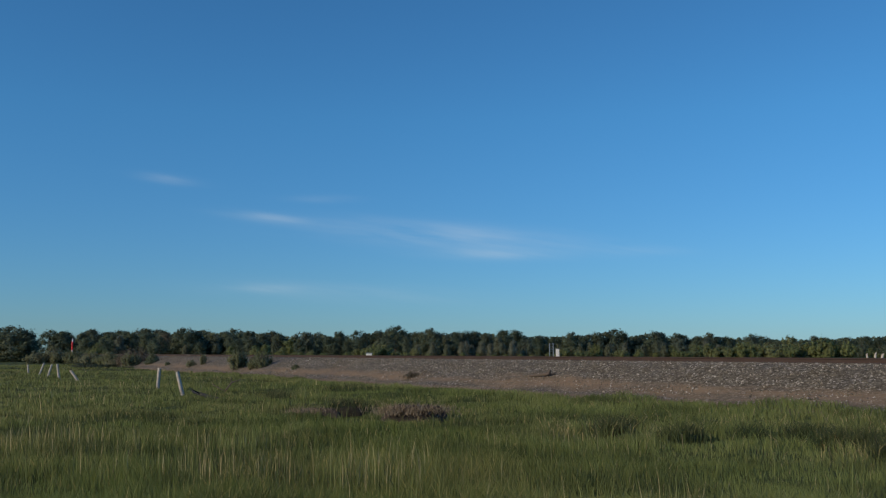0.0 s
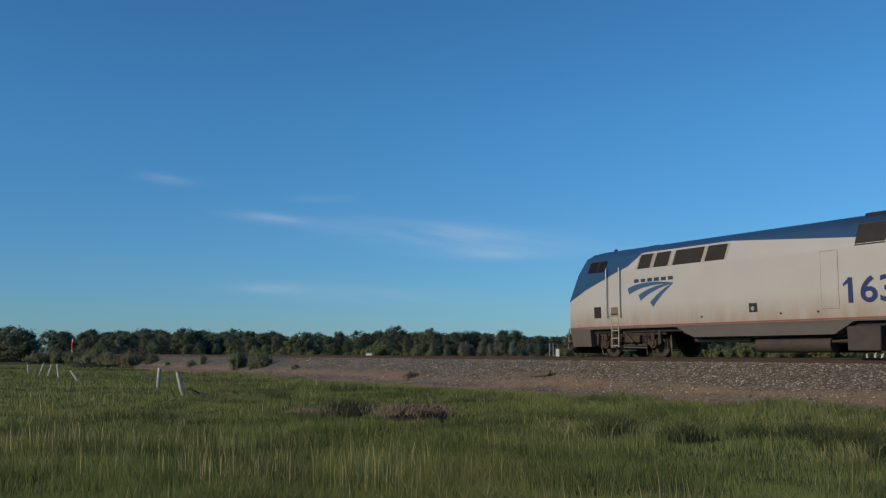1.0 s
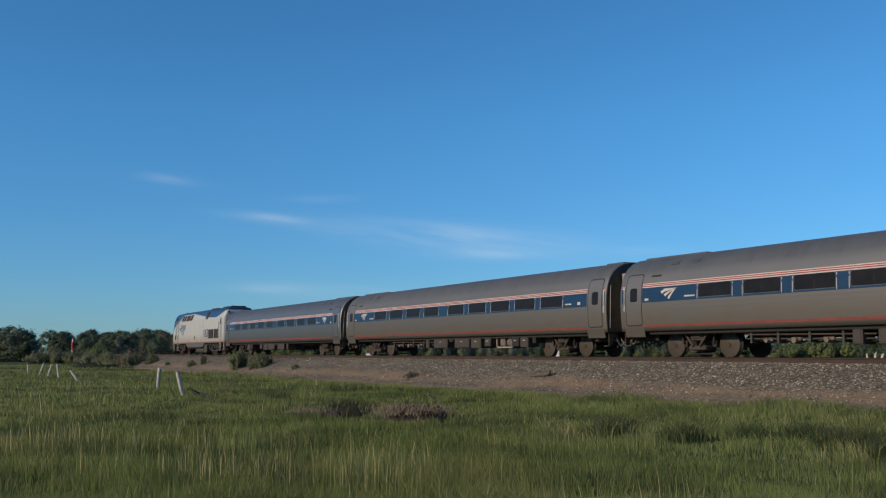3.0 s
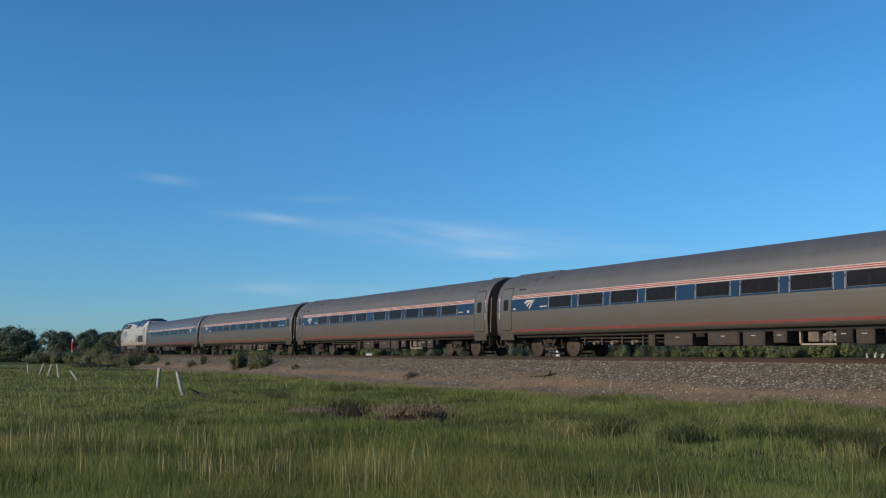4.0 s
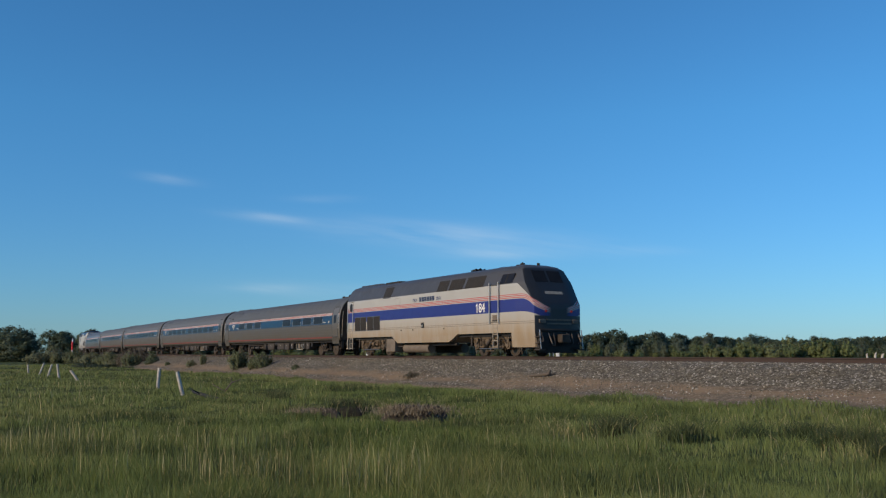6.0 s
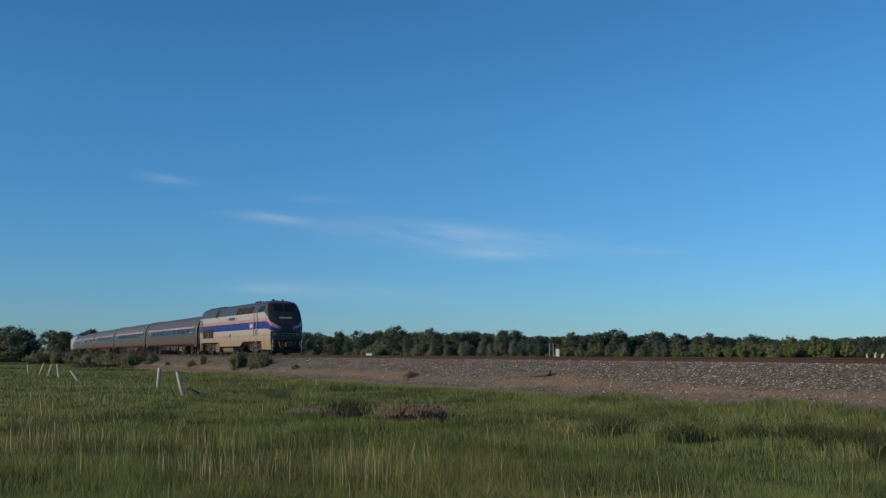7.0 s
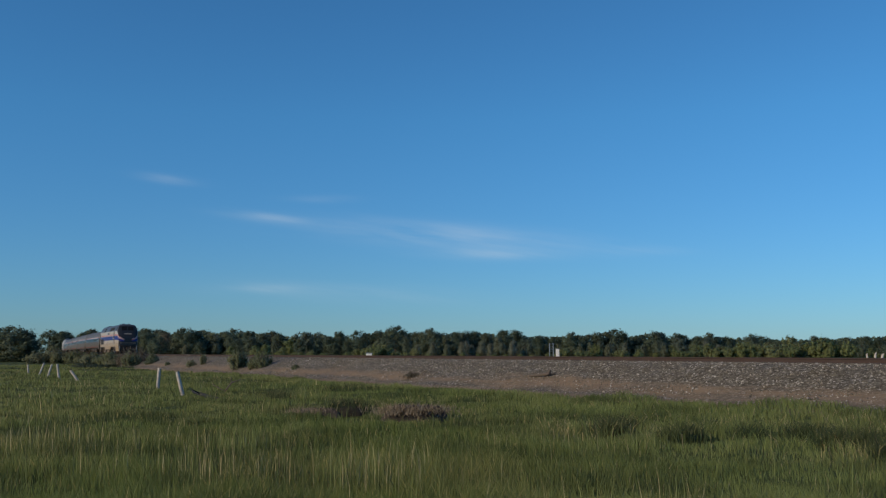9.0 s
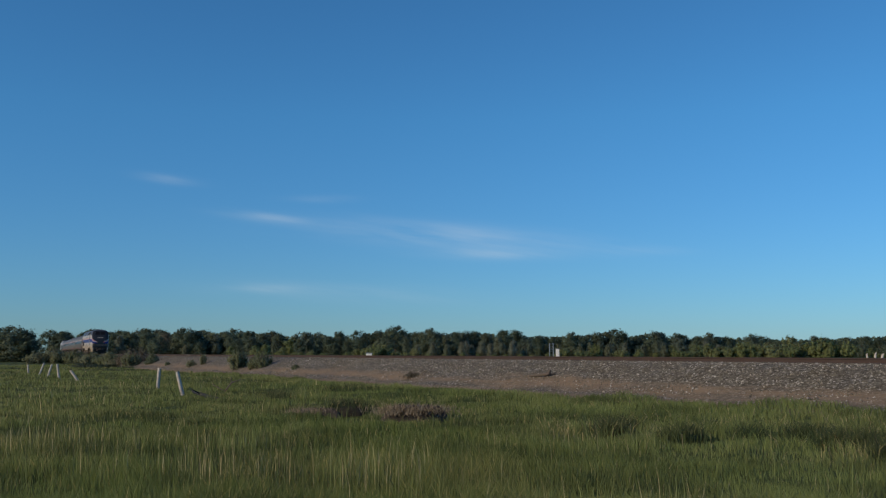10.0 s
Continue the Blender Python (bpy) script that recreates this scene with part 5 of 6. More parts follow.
    for x0, y0, h0 in spots:
        k = int(900 * h0)
        d, t = 0.42 * np.sqrt(rng.random(k)), 6.283 * rng.random(k)
        cx.append(x0 + d * np.cos(t)), cy.append(y0 + d * np.sin(t) * 0.8), ch.append(h0 * (1.12 - 1.3 * d) * (0.7 + 0.5 * rng.random(k)))
    x, y, h = np.concatenate(cx), np.concatenate(cy), np.concatenate(ch)
    ok = (off_line(x, y) > 6.5) & ~bare_spots(x, y)
    x, y, h = x[ok], y[ok], h[ok]
    v, f, up = blades(x, y, heights(x, y), h, np.full(len(x), 0.011), rng, 0.9)
    bulk("grass_tufts", v, f, "turf", "rounded green grass tufts in the marsh", "grass", normals=up)
    # sedge tussocks on the drier side
    cx, cy = [], []
    for _ in range(70):
        x0, y0 = 1.5 + 8.5 * rng.random(), 13.2 + 8.0 * rng.random()
        k = int(30 + 50 * rng.random())
        cx.append(x0 + rng.normal(0, 0.16, k)), cy.append(y0 + rng.normal(0, 0.13, k))
    x, y = np.concatenate(cx), np.concatenate(cy)
    ok = off_line(x, y) > 6.5
    x, y = x[ok], y[ok]
    v, f, up = blades(x, y, heights(x, y), 0.12 + 0.22 * rng.random(len(x)), np.full(len(x), 0.010), rng, 0.7)
    bulk("sedge_tussocks", v, f, "sedge", "pale green sedge tussocks in the marsh", "sedge", normals=up)


def dead_tufts():
    """Dry weeds on the foot of the embankment and round the creek."""
    rng = np.random.default_rng(21)
    xs, ys, zs, hs = [], [], [], []
    spots = [(39.3, 4.4, 1.2, 160, 0.16), (56, 4.6, 2.4, 120, 0.14), (66, 4.0, 3.0, 160, 0.16), (78, 4.2, 4.0, 200, 0.18), (70, 3.2, 8.0, 500, 0.12), (86, 3.6, 8.0, 600, 0.14), (96, 4.0, 8.0, 700, 0.16), (52, 3.8, 6.0, 300, 0.10), (26, 4.6, 1.6, 90, 0.12),
             (8, 5.6, 1.0, 60, 0.12), (30, 5.7, 1.4, 80, 0.12)]
    for s, off, r, n, h in spots:
        for _ in range(n):
            ds, do = rng.normal(0, r * 0.5), rng.normal(0, r * 0.22)
            p = track(s + ds, off + do)
            xs.append(p.x), ys.append(p.y), zs.append(bank_z(off + do) + p.z - 0.05), hs.append(h * (0.5 + rng.random()))
    v, f, up = blades(np.array(xs), np.array(ys), np.array(zs), np.array(hs), np.full(len(xs), 0.03), rng, 0.6)
    bulk("dry_weeds", v, f, "dead", "dry brown weeds on the embankment's foot", "weeds", normals=up)
    n = 2500
    x = np.concatenate([-0.7 + rng.normal(0, 0.42, 2100), -3.5 + rng.normal(0, 0.3, 400)])
    y = np.concatenate([21.85 + rng.normal(0, 0.18, 2100), 24.35 + rng.normal(0, 0.14, 400)])
    z = np.concatenate([-1.17 + rng.normal(0, 0.06, 2100), -1.34 + rng.normal(0, 0.04, 400)])
    v, f, up = blades(x, y, z, 0.02 + 0.05 * rng.random(n), np.full(n, 0.012), rng, 4.5)
    bulk("dead_marsh_grass", v, f, "dead", "matted dead grass over a creek bank", "grass", normals=up)


def mud_banks():
    # the mound at 6.4, 15.9 is coloured dark for the shade in its hollow
    for name, cx, cy, wid, dep, top, turn, seed, stuff in (("mud_bank", -0.7, 21.95, 1.75, 0.6, 0.34, -8, 3, "mud"), ("mud_bank", -3.3, 24.6, 1.5, 0.6, 0.12, -20, 7, "mud"), ("mud_bank", -2.5, 24.5, 0.85, 0.5, 0.17, -6, 9, "darkmud"), ("mud_bank", 6.4, 15.9, 0.9, 0.4, 0.10, -10, 12, "darkmud")):
        rings = []
        for i in range(7):
            f = i / 6
            ring = []
            for k in range(26):
                a = 2 * math.pi * k / 26
                r = (1 - 0.55 * f ** 2.2) * (1 + 0.28 * noise.noise(Vector((math.cos(a) * 1.7, math.sin(a) * 1.7, seed + f))))
                ring.append((math.cos(a) * wid / 2 * r, math.sin(a) * dep / 2 * r + 0.12 * f, -0.22 + (top + 0.22) * math.sin(f * 1.5) + 0.05 * noise.noise(Vector((k * 0.8, f * 3, seed)))))
            rings.append(ring)
        ob = part(name, loft(rings), stuff, smooth=True)
        ob.matrix_basis = pose(cx, cy, -1.42, 0, 0, turn)
        tagged(ob, "eroded dark mud bank of a marsh creek", "mud bank", group="creek banks")


# ---- trees and shrubs ----
def leaf_quads(rng, c, out, size):
    """Small leaves at the points c, lying roughly across the directions out."""
    n = len(c)
    d = out + rng.normal(0, 0.45, (n, 3))
    d /= np.linalg.norm(d, axis=1)[:, None]
    e1 = np.cross(d, rng.normal(size=(n, 3)))
    e1 /= np.maximum(np.linalg.norm(e1, axis=1), 1e-3)[:, None]
    e2 = np.cross(d, e1)
    s = size * (0.55 + 0.9 * rng.random(n))[:, None]
    v = np.stack([c - e1 * s, c - e2 * s * 0.6, c + e1 * s, c + e2 * s * 0.6], 1).reshape(-1, 3)
    q = np.arange(n)[:, None] * 4
    f = np.concatenate([q + np.array([[0, 1, 2]]), q + np.array([[0, 2, 3]])])
    shade = out * 0.8 + rng.normal(0, 0.22, (n, 3)) + np.array([0, 0, 0.25])
    shade /= np.linalg.norm(shade, axis=1)[:, None]
    return v, f, np.repeat(shade, 4, 0)


def leaf_cloud(rng, blobs, per_blob, size, heart=None):
    """Leaves set through uneven lobes; blobs: rows of centre and radius; heart: the crown's centre."""
    b = np.repeat(np.array(blobs, float), per_blob, 0)
    d = rng.normal(size=(len(b), 3))
    d /= np.linalg.norm(d, axis=1)[:, None]
    rad = b[:, 3] * (0.35 + 0.80 * rng.random(len(b)) ** 0.7)
    c = b[:, :3] + d * rad[:, None] * np.array([1, 1, 0.85])
    out = d
    if heart is not None:
        far = c - np.array(heart)
        out = 0.55 * d + 0.75 * far / np.maximum(np.linalg.norm(far, axis=1), 0.1)[:, None]
        out /= np.maximum(np.linalg.norm(out, axis=1), 0.1)[:, None]
    return leaf_quads(rng, c, out, size)


def make_tree(seed, tall, slim, material, label, name="tree", leaf=0.25, per=84, foot=0.03):
    """A tapered trunk, limbs, and a crown of many lobes with gaps and an uneven top."""
    rng = np.random.default_rng(seed)
    root = tagged(new(name), label, "tree", group="trees of the far wood")
    bm = BM()
    tube(bm, (0, 0, -0.3), (0.1, 0, tall * 0.45), 0.22, 0.14, 7)
    tube(bm, (0.1, 0, tall * 0.44), (0.0, 0.1, tall * 0.85), 0.14, 0.04, 6)
    blobs = []
    n = 34
    for i in range(n):
        f = (i + 0.5) / n
        a = i * 2.4 + 1.2 * rng.random()
        wide = tall * slim * (math.sin(math.pi * (0.16 + 0.78 * f ** 0.85)) ** 0.8)
        r = wide * (0.30 + 0.62 * rng.random() ** 0.7)
        c = (math.cos(a) * r, math.sin(a) * r, tall * (foot + (0.88 - foot) * f + 0.03 * rng.normal()))
        blobs.append((*c, tall * (0.075 + 0.080 * rng.random())))
        if i % 3 == 0:
            tube(bm, (0.05, 0, max(0.8, c[2] - tall * 0.14)), c, 0.06, 0.02, 5)
    part("trunk", bm, "bark", root)
    v, f, out = leaf_cloud(rng, blobs, per, leaf, (0, 0, tall * 0.42))
    bulk("crown", v, f, material, "", "", root, normals=out)
    return root


def make_shrub(seed, tall, wide, material, label, group, leaf=0.09, stems=34, per=52, loose=1.0):
    """Stems that fan out from one foot, each feathered with leaves along its upper part."""
    rng = np.random.default_rng(seed)
    root = tagged(new("shrub"), label, "shrub", group=group)
    bm = BM()
    cs, outs = [], []
    for i in range(stems):
        a, r = i * 2.4 + rng.random(), math.sqrt((i + 0.5) / stems)
        tip = np.array([math.cos(a) * r * wide * 0.46, math.sin(a) * r * wide * 0.42, tall * (1.0 - 0.55 * r ** 1.6) * (0.72 + 0.36 * rng.random())])
        base = np.array([tip[0] * 0.35, tip[1] * 0.35, -0.1])
        tube(bm, base, tip, 0.014 * tall, 0.005 * tall, 4)
        f = 0.18 + 0.85 * rng.random(per) ** 0.8
        p = base + (tip - base) * f[:, None]
        spread = rng.normal(size=(per, 3)) * (0.085 * tall * loose * (1.25 - 0.75 * f))[:, None]
        cs.append(p + spread)
        o = spread + (tip - base) * 0.10 + np.array([tip[0], tip[1], 0]) * 0.10
        outs.append(o / np.maximum(np.linalg.norm(o, axis=1), 1e-3)[:, None])
    part("stem", bm, "bark", root)
    v, f, out = leaf_quads(rng, np.concatenate(cs), np.concatenate(outs), leaf)
    bulk("crown", v, f, material, "", "", root, normals=out)
    return root


def scaled(x, y, z, turn, k, kz=None):
    return pose(x, y, z, 0, 0, turn) @ Matrix.Diagonal((k, k, kz or k, 1))


SKYLINE = interp([(-120, 11.0), (-74, 11.3), (-66, 9.6), (-62, 9.2), (-56, 10.8), (-51, 10.3), (-49, 9.0), (-46, 10.6), (-42, 10.2), (-39, 7.4), (-36, 9.6), (-33, 11.0), (-19, 12.0), (-4, 11.0), (14, 11.4), (30, 10.8), (42, 9.0), (53, 10.0), (68, 10.2), (80, 9.6), (88, 11.0), (96, 9.0), (125, 9.0), (147, 7.9), (160, 8.2), (180, 9.2), (210, 10.0)])


def woods():
    kinds = [make_tree(40 + i, 10.0, sl, "leaf", lab) for i, (sl, lab) in enumerate((
        (0.36, "dark green broad-leaved tree in the far wood"), (0.29, "slender dark green tree in the far wood"), (0.46, "wide round-crowned dark green tree in the far wood"),
        (0.33, "dark green tree of the far wood edge"), (0.24, "narrow dark green tree in the far wood"), (0.40, "bushy dark green tree in the far wood")))]
    pale = make_tree(61, 10.0, 0.20, "leaf_silver", "slender grey-green tree at the edge of the far wood", foot=0.04)
    bright = make_tree(63, 10.0, 0.34, "leaf_lite", "bright green young tree at the edge of the far wood", foot=0.02)
    bare = make_tree(65, 10.0, 0.36, "leaf_grey", "thin brownish tree coming into leaf in the far wood", leaf=0.16, per=66)
    rng = random.Random(4)
    used = set()

    def plant(src, x, y, h):
        if abs(float(off_line(np.array([x]), np.array([y]))[0])) < 8 and x * ALONG.x + y * ALONG.y < 488:
            return
        m = scaled(x, y, -1.5, rng.uniform(0, 360), h / 10 * rng.uniform(0.95, 1.2), h / 10)
        if src.name in used:
            copy_thing(src, m)
        else:
            used.add(src.name)
            src.matrix_basis = m
    x = -150.0
    while x < 215:
        y = 385 + rng.uniform(-12, 14)
        h = SKYLINE(x) * rng.uniform(0.84, 1.06)
        plant(bare if -128 < x < -112 and rng.random() < 0.7 else rng.choice(kinds), x, y, h)
        x += rng.uniform(2.4, 4.4)
    x = -145.0
    while x < 215:
        plant(rng.choice(kinds if rng.random() < 0.6 else [pale, pale, bright]), x, 362 + rng.uniform(-6, 8), SKYLINE(x) * rng.uniform(0.5, 0.85))
        x += rng.uniform(4.0, 8.0)
    for x, h in ((9, 7.4), (7.2, 6.8), (11, 5.6), (1.5, 6.0), (18, 6.2), (22.5, 6.6), (26, 6.4), (31, 5.2), (52, 6.2), (56, 6.8), (63, 6.0), (70, 6.6), (76, 5.6), (83, 6.2)):
        plant(pale, x, 350 + rng.uniform(-4, 4), h)
    for x, h in ((-24, 7.0), (-20, 5.6), (-71, 6.4), (-67, 7.2), (-79, 6.0), (-60, 5.6), (86, 6.6), (97, 6.4), (112, 6.6), (117, 7.0), (123, 6.4), (134, 5.6)):
        plant(bright, x, 348 + rng.uniform(-4, 4), h)
    # the separate clump beyond the marsh's far side, and the trees behind the bend
    x = -112.0
    while x < -72.5:
        plant(rng.choice(kinds), x, 165 + rng.uniform(-2, 5), 6.0 * rng.uniform(0.88, 1.03) * (0.88 if x > -74 else 1))
        x += rng.uniform(0.8, 1.4)
    x = -219.0
    while x < -110:
        plant(rng.choice(kinds), x, 515 + rng.uniform(-8, 14), 14.2 * rng.uniform(0.90, 1.05))
        x += rng.uniform(2.0, 3.6)


def thicket():
    rng = np.random.default_rng(77)
    n = 26000
    x = -140 + 360 * rng.random(n)
    y = 392 + 14 * rng.random(n)
    off = off_line(x, y)
    ok = np.abs(off) > 9
    x, y = x[ok], y[ok]
    top = np.array([SKYLINE(float(v)) for v in x]) * 0.86
    z = -1.4 + top * rng.random(len(x))
    blobs = np.stack([x, y, z, np.full(len(x), 0.5)], -1)
    v, f, out = leaf_cloud(rng, blobs, 1, 0.8)
    bulk("woodland_thicket", v, f, "leaf", "dense dark understorey of the far wood", "woodland", normals=out)


SHRUB_SIZE = interp([(-66, 1.3), (-56, 0.9), (-46, 1.3), (-38, 0.8), (-29, 1.5), (-14, 1.3), (0, 0.8), (40, 0.9), (52, 1.5), (62, 1.5), (68, 0.8), (86, 1.2), (100, 1.4), (108, 1.9), (140, 2.0), (146, 0.9), (175, 0.8)])


def shrubs():
    rng = random.Random(9)
    pale = [make_shrub(70 + i, 3.0, w, "leaf_lite", "pale green shrub before the far wood", "shrubs before the wood", 0.17, 34, 46) for i, w in enumerate((5.0, 3.4, 6.2))]
    used = set()

    def put(src, m):
        if src.name in used:
            return copy_thing(src, m)
        used.add(src.name)
        src.matrix_basis = m
        return src
    x = -66.0
    while x < 175:
        dense = 1.7 if x > 80 else 1.0 if -62 < x < -20 else 0.75
        k = rng.uniform(0.7, 1.2) * SHRUB_SIZE(x)
        put(rng.choice(pale), scaled(x, 330 + rng.uniform(-12, 12), -1.45, rng.uniform(0, 360), k, k * rng.uniform(0.75, 1.15)))
        x += rng.uniform(1.8, 4.4) / dense
    olive = [make_shrub(80 + i, 1.6, w, "leaf_olive", "olive-green shrub on the railway embankment", "shrubs by the track", 0.072, 44, 46) for i, w in enumerate((2.4, 1.9, 3.0))]
    # feathery bushes on the slope: distance along, distance off the line, width, height
    for i, (s, off, k, kz) in enumerate(((66.3, 4.5, 0.78, 1.06), (67.6, 4.2, 0.60, 0.80), (62.2, 4.1, 0.75, 0.80), (63.4, 4.4, 0.5, 0.55), (77.5, 4.0, 0.62, 0.92), (79.5, 4.5, 0.55, 0.55), (55.0, 4.4, 0.35, 0.35),
                                         (88, 4.6, 0.55, 0.4), (96, 4.6, 0.7, 0.6), (163, 6, 1.5, 1.0), (175, 7, 1.7, 1.1),
                                         (190, 8, 2.0, 1.2), (207, 9, 2.2, 1.3), (225, 10, 2.3, 1.4), (245, 12, 2.4, 1.5))):
        p = track(s, off)
        put(olive[i % 3], scaled(p.x, p.y, max(-1.45, bank_z(off)) - 0.08, rng.uniform(0, 360), k, kz))
    for i in range(34):
        s, off = 101 + i * 4.6 + rng.uniform(-1, 1), 4.7 + rng.uniform(0, 1.5)
        p = track(s, off)
        put(olive[i % 3], scaled(p.x, p.y, max(-1.45, bank_z(off)) - 0.1, rng.uniform(0, 360), rng.uniform(1.1, 1.6), rng.uniform(0.75, 1.1)))
    for i in range(18):
        s, off = 97 + i * 3.6 + rng.uniform(-1, 1), 3.5 + rng.uniform(0, 0.9)
        p = track(s, off)
        put(olive[i % 3], scaled(p.x, p.y, bank_z(off) - 0.1, rng.uniform(0, 360), rng.uniform(0.75, 1.0), rng.uniform(0.45, 0.8)))
    # rounded olive mounds beyond the ditch
    for i, (x, y, k, kz) in enumerate(((-62.5, 141, 1.2, 1.0), (-61, 139, 1.5, 1.2), (-59.2, 141, 1.6, 1.3), (-57.6, 138, 1.5, 1.25), (-56.0, 139, 1.5, 1.2), (-54.2, 136, 1.4, 1.05), (-52.3, 133, 1.3, 0.9), (-50.0, 131, 1.3, 0.85), (-47.5, 126, 1.2, 0.85), (-45.0, 121, 1.2, 0.8))):
        put(olive[(i + 1) % 3], scaled(x, y, -1.5, rng.uniform(0, 360), k * 1.35, kz * 1.3))
    grey = make_shrub(86, 1.6, 2.3, "leaf_grey", "grey-brown twiggy shrub at the foot of the embankment", "shrubs by the track", 0.05, 52, 60, 0.9)
    for x, y, k, kz in ((-34.2, 101.5, 1.15, 1.30), (-32.9, 100.5, 0.95, 1.05), (-35.4, 103, 0.9, 0.9)):
        put(grey, scaled(x, y, -1.35, rng.uniform(0, 360), k, kz))
    tall_bush = make_shrub(88, 5.0, 6.0, "leaf_lite", "feathery green bush behind the track's bend", "shrubs behind the track", 0.16, 44, 60, 0.9)
    for x, y, k, kz in ((-99.5, 266, 0.95, 0.92), (-102.5, 268, 0.7, 0.7), (-96.8, 265, 0.7, 0.62)):
        put(tall_bush, scaled(x, y, -1.5, rng.uniform(0, 360), k, kz))
    dusky = make_shrub(92, 0.9, 1.2, "leaf_grey", "small dry grey-brown weed on the ballast slope", "shrubs by the track", 0.045, 30, 40)
    for s, off, k, kz in ((39.3, 4.45, 0.75, 0.34), (38.5, 4.55, 0.6, 0.28), (40.1, 4.35, 0.6, 0.28), (39.0, 4.8, 0.5, 0.22)):
        p = track(s, off)
        put(dusky, scaled(p.x, p.y, bank_z(off) - 0.05, rng.uniform(0, 360), k, kz))
    # low shrubs whose dark leaf colour also stands for the ditch's shade
    low = [make_shrub(90 + i, 0.9, 3.0, "leaf_dark", "low shrub along the marsh creek, leaves darkened for ditch shade", "shrubs along the creek", 0.066, 44, 40, 1.1) for i in range(2)]
    for i in range(26):
        f = i / 25
        x, y = -47 + 21.5 * f, 92 - 9 * f
        put(low[i % 2], scaled(x + rng.uniform(-0.5, 0.5), y + rng.uniform(-2.0, 2.0), -1.55, rng.uniform(0, 360), rng.uniform(0.8, 1.25), rng.uniform(0.35, 0.75)))
    for i in range(18):
        p = track(96 + i * 2.7, 6.3 + rng.uniform(-0.8, 1.6))
        put(low[i % 2], scaled(p.x, p.y, -1.5, rng.uniform(0, 360), rng.uniform(0.8, 1.2), rng.uniform(0.7, 1.1)))
    for x, y in ((-38.2, 99), (-37.0, 98), (-39.2, 100)):
        put(low[0], scaled(x, y, -1.5, rng.uniform(0, 360), 0.8, 1.2))


# ---- fence posts, driftwood, far structures ----
def fence_posts():
    for x, y, h, lean_x, turn, r in ((-11.99, 39.0, 0.90, 3, 0, 0.072), (-9.75, 34.8, 0.90, -15, 0, 0.072), (-20.2, 51.4, 0.76, -37, 0, 0.072), (-23.15, 55.9, 0.90, -9, 0, 0.068),
                                     (-26.1, 61.2, 0.80, 17, 0, 0.064), (-28.7, 65.9, 0.86, 20, 0, 0.064), (-31.1, 69.5, 0.66, -8, 0, 0.064)):
        rings = []
        for i in range(8):
            z = -0.35 + (h + 0.35) * i / 7
            rings.append([(r * (1 + 0.12 * noise.noise(Vector((math.cos(a) * 2, math.sin(a) * 2 + x, z * 2)))) * math.cos(a), r * math.sin(a), z + (0.03 * math.sin(a * 2 + x) if i == 7 else 0)) for a in [k * math.pi / 5 for k in range(10)]])
        ob = part("fence_post", loft(rings), "wood")
        ob.matrix_basis = pose(x, y, ground_z(x, y), 0, lean_x, 0)
        tagged(ob, "leaning weathered grey fence post in marsh grass" if abs(lean_x) > 5 else "upright weathered grey fence post in marsh grass", "fence post", group="row of old fence posts")


def branches():
    ob = BM()
    pts = [(-9.05, 33.6, -1.22), (-8.4, 32.2, -1.26), (-7.6, 30.6, -1.31), (-7.05, 29.6, -1.35)]
    for a, b, r in zip(pts, pts[1:], (0.05, 0.06, 0.07)):
        tube(ob, a, b, r, r + 0.01, 7)
    tube(ob, pts[1], (-8.6, 31.8, -1.08), 0.03, 0.015, 6)
    tagged(part("fallen_branch", ob, "dark"), "dark fallen branch lying in the marsh grass", "branch")
    ob = BM()
    tube(ob, (-8.6, 36.4, -1.4), (-8.3, 36.4, -1.0), 0.04, 0.03, 6)
    tube(ob, (-8.3, 36.4, -1.0), (-7.95, 36.5, -0.86), 0.025, 0.012, 6)
    tube(ob, (-8.3, 36.4, -1.0), (-8.35, 36.5, -0.78), 0.022, 0.01, 6)
    tube(ob, (-8.6, 36.4, -1.3), (-9.1, 36.5, -1.05), 0.03, 0.012, 6)
    tagged(part("dead_twig", ob, "bark"), "bare pale forked twig standing in grass", "branch")
    p = track(29.3, 3.85, bank_z(3.85) + 0.09)
    q = track(30.3, 4.0, bank_z(4.0) + 0.05)
    ob = BM()
    tube(ob, p, q, 0.07, 0.05, 8)
    tube(ob, p - Vector((0, 0, 0.03)), p + Vector((0.10, 0.0, 0.17)), 0.09, 0.05, 8)
    tube(ob, p, p + Vector((0.3, 0, 0.02)), 0.05, 0.02, 7)
    tagged(part("driftwood", ob, "bark"), "short broken log lying on the ballast slope", "log")


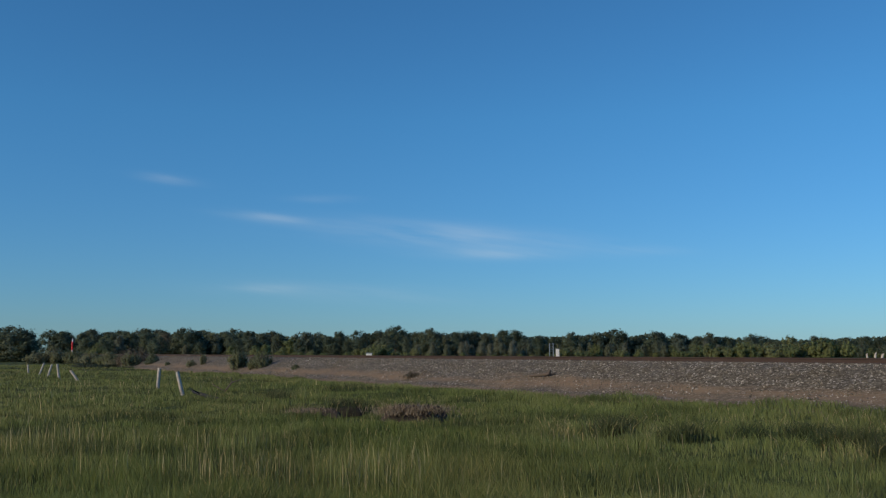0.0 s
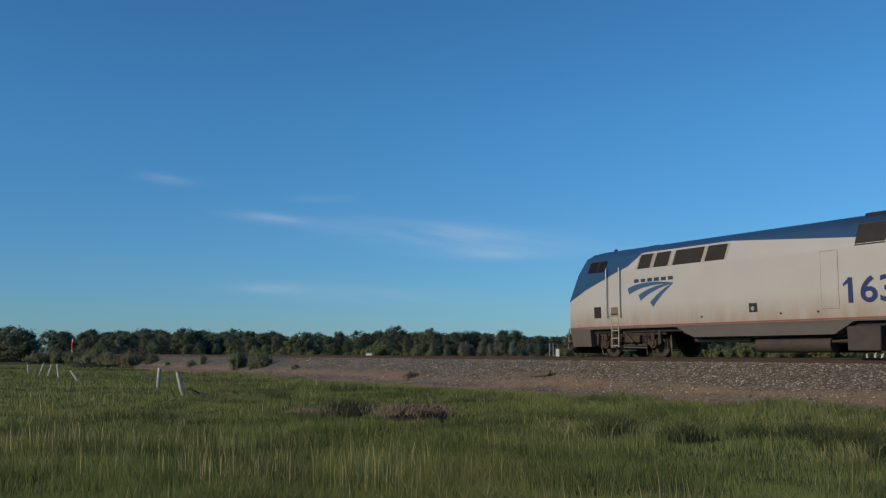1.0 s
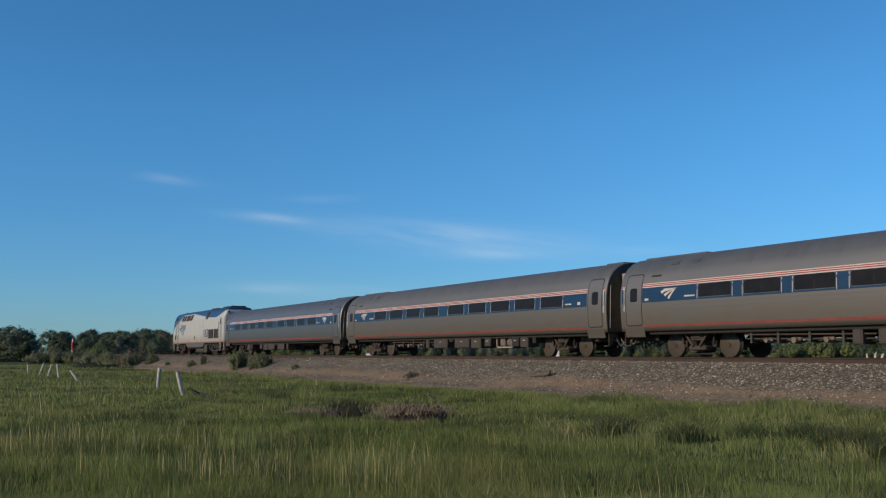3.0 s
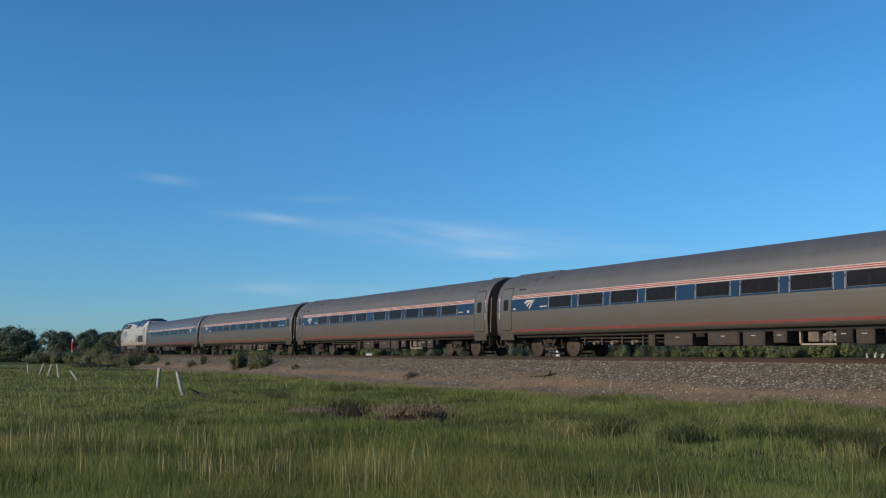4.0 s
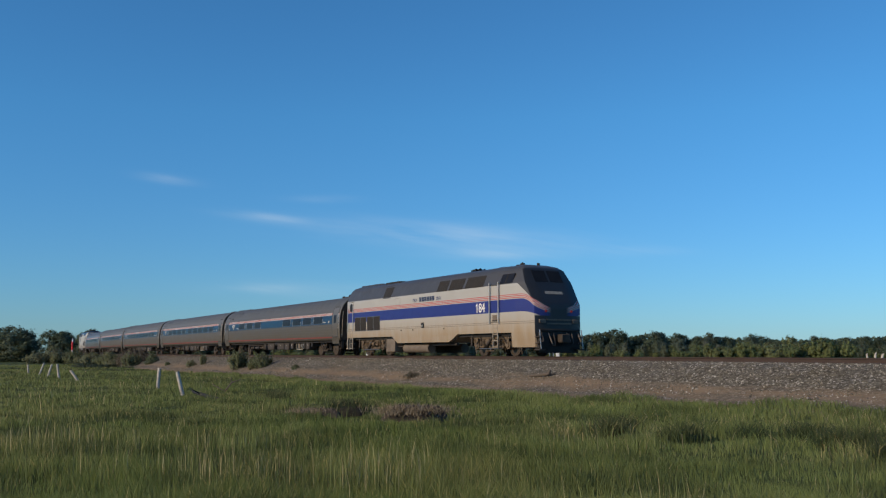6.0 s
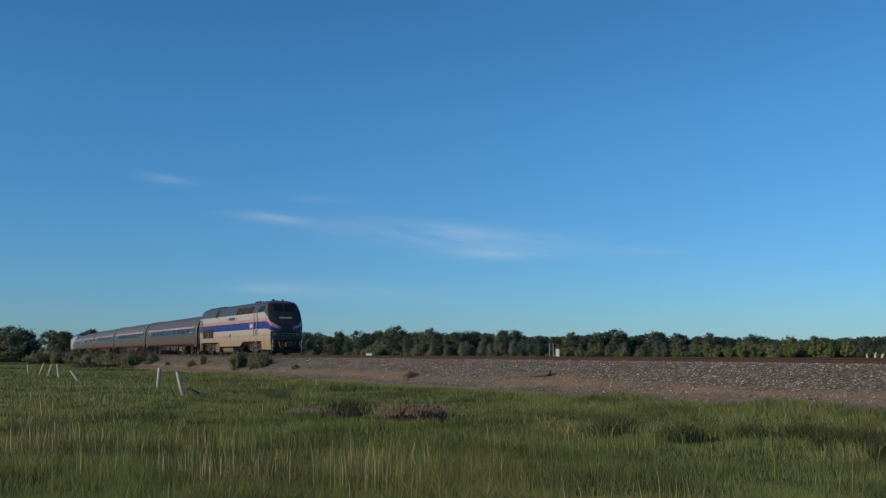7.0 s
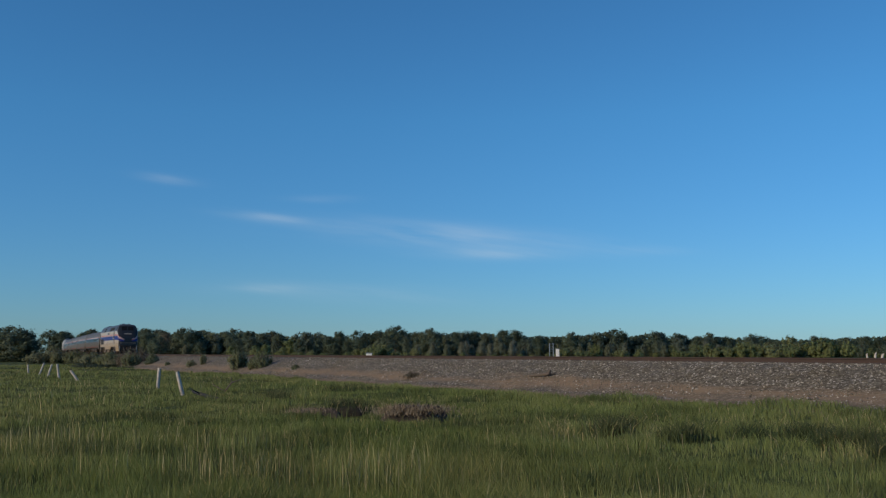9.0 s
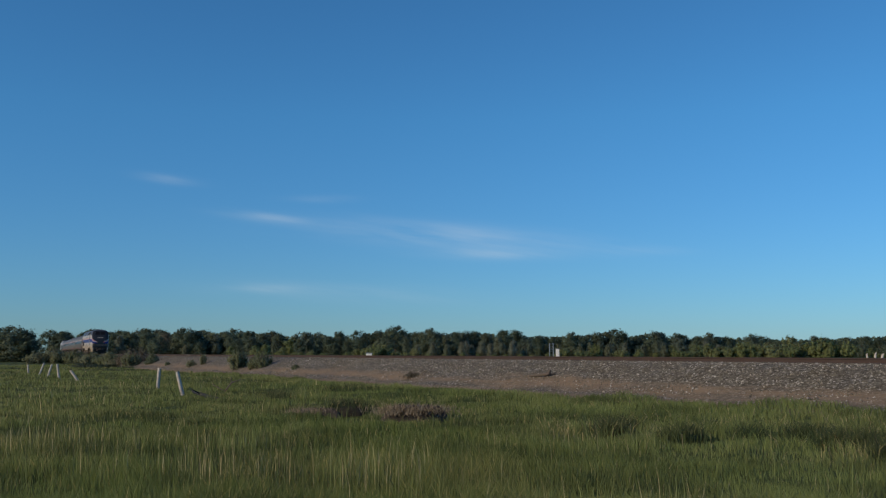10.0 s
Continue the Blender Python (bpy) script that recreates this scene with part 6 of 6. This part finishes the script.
def far_structures():
    mark = tagged(new("channel_marker"), "red and white marker post beyond the bend of the track", "marker")
    mark.matrix_basis = scaled(-176.6, 440.0, -1.5, 0, 0.9, 1.17)
    part("base", tube(BM(), (0, 0, 0), (0, 0, 2.6), 0.5, 0.42, 14), "whitepaint", mark, "white base")
    for z0, z1 in ((2.6, 4.3), (4.6, 6.0)):
        part("band", tube(BM(), (0, 0, z0), (0, 0, z1), 0.46, 0.42, 16), "redpaint", mark, "red band")
    part("collar", tube(BM(), (0, 0, 4.3), (0, 0, 4.6), 0.36, seg=12), "redpaint", mark)
    part("cap", tube(tube(BM(), (0, 0, 6.0), (0, 0, 6.9), 0.36, 0.3, 14), (0, 0, 6.9), (0, 0, 7.3), 0.12, 0.1, 8), "whitepaint", mark, "white cap")
    mast = tagged(new("lattice_mast"), "pale blue-grey lattice mast before the far wood", "mast")
    mast.matrix_basis = pose(35.2, 300, -1.45)
    for a in (-0.6, 0.6):
        part("leg", box(BM(), a - 0.11, a + 0.11, -0.11, 0.11, 0, 4.8), "bluegrey", mast, bevel=0.02)
    for k in range(6):
        part("rung", box(BM(), -0.5, 0.5, -0.04, 0.04, 0.4 + k * 0.82, 0.48 + k * 0.82), "bluegrey", mast)
    cab = tagged(new("equipment_cabinet"), "small white equipment cabinet before the far wood", "cabinet")
    cab.matrix_basis = pose(37.2, 300, -1.45)
    part("body", box(BM(), -0.5, 0.5, -0.5, 0.5, 0, 2.9), "whitepaint", cab, bevel=0.04)
    part("lid", box(BM(), -0.58, 0.58, -0.58, 0.58, 2.9, 3.05), "bluegrey", cab, bevel=0.03)
    for x, h, lean, k in ((137.6, 1.5, -8, 0.9), (140.2, 1.9, 5, 1.0), (142.4, 1.6, 14, 1.1), (144.6, 1.8, -6, 0.8)):
        ob = BM()
        tube(ob, (0, 0, -0.3), (0.1, 0, h * 0.6), 0.42 * k, 0.30 * k, 8)
        tube(ob, (0.1, 0, h * 0.58), (0.3, 0, h), 0.29 * k, 0.10, 7)
        tube(ob, (0.05, 0, h * 0.4), (-0.5 * k, 0.1, h * 0.72), 0.16, 0.06, 6)
        ob = tagged(part("dead_stump", ob, "wood"), "bleached dead tree stump before the far wood", "stump", group="bleached stumps")
        ob.matrix_basis = pose(x, 300, -1.4, 0, lean, 0)
    hut = tagged(new("trackside_hut"), "low white hut among the far shrubs", "hut")
    hut.matrix_basis = pose(-24.0, 300, -1.45)
    part("wall", box(BM(), -0.9, 0.9, -0.7, 0.7, 0, 1.5), "whitepaint", hut, bevel=0.03)
    part("roof", box(BM(), -1.05, 1.05, -0.85, 0.85, 1.5, 1.7), "bluegrey", hut, bevel=0.03)


fence_posts()
branches()
far_structures()
mud_banks()
woods()
thicket()
shrubs()
ties()
dead_tufts()
scatter_stones()
marsh_grass()


# ---- what moves ----
SPEED, NOSE_AT_ONE = 34.741, 31.589


def vehicle_pose(t, ahead, length, bogie, back=False):
    """The pose of a vehicle whose leading coupler is ahead metres behind the train's head."""
    s = NOSE_AT_ONE + SPEED * (t - 1.0) - ahead - length / 2
    a, b = track(s + bogie), track(s - bogie)
    d, c = a - b, (a + b) / 2
    climb = -math.degrees(math.atan2(d.z, math.hypot(d.x, d.y)))
    return pose(c.x, c.y, c.z, 0, -climb if back else climb, math.degrees(math.atan2(d.y, d.x)) + (180 if back else 0))


def motions():
    times = [0.5 * i for i in range(21)]
    walk(lead_loco, [(t, vehicle_pose(t, 0.0, LOCO, 6.39)) for t in times])
    for i, car in enumerate(coaches):
        walk(car, [(t, vehicle_pose(t, LOCO + COACH * i, COACH, 9.07, i == 0)) for t in times])
    walk(tail_loco, [(t, vehicle_pose(t, LOCO + COACH * 5, LOCO, 6.39, True)) for t in times])


motions()
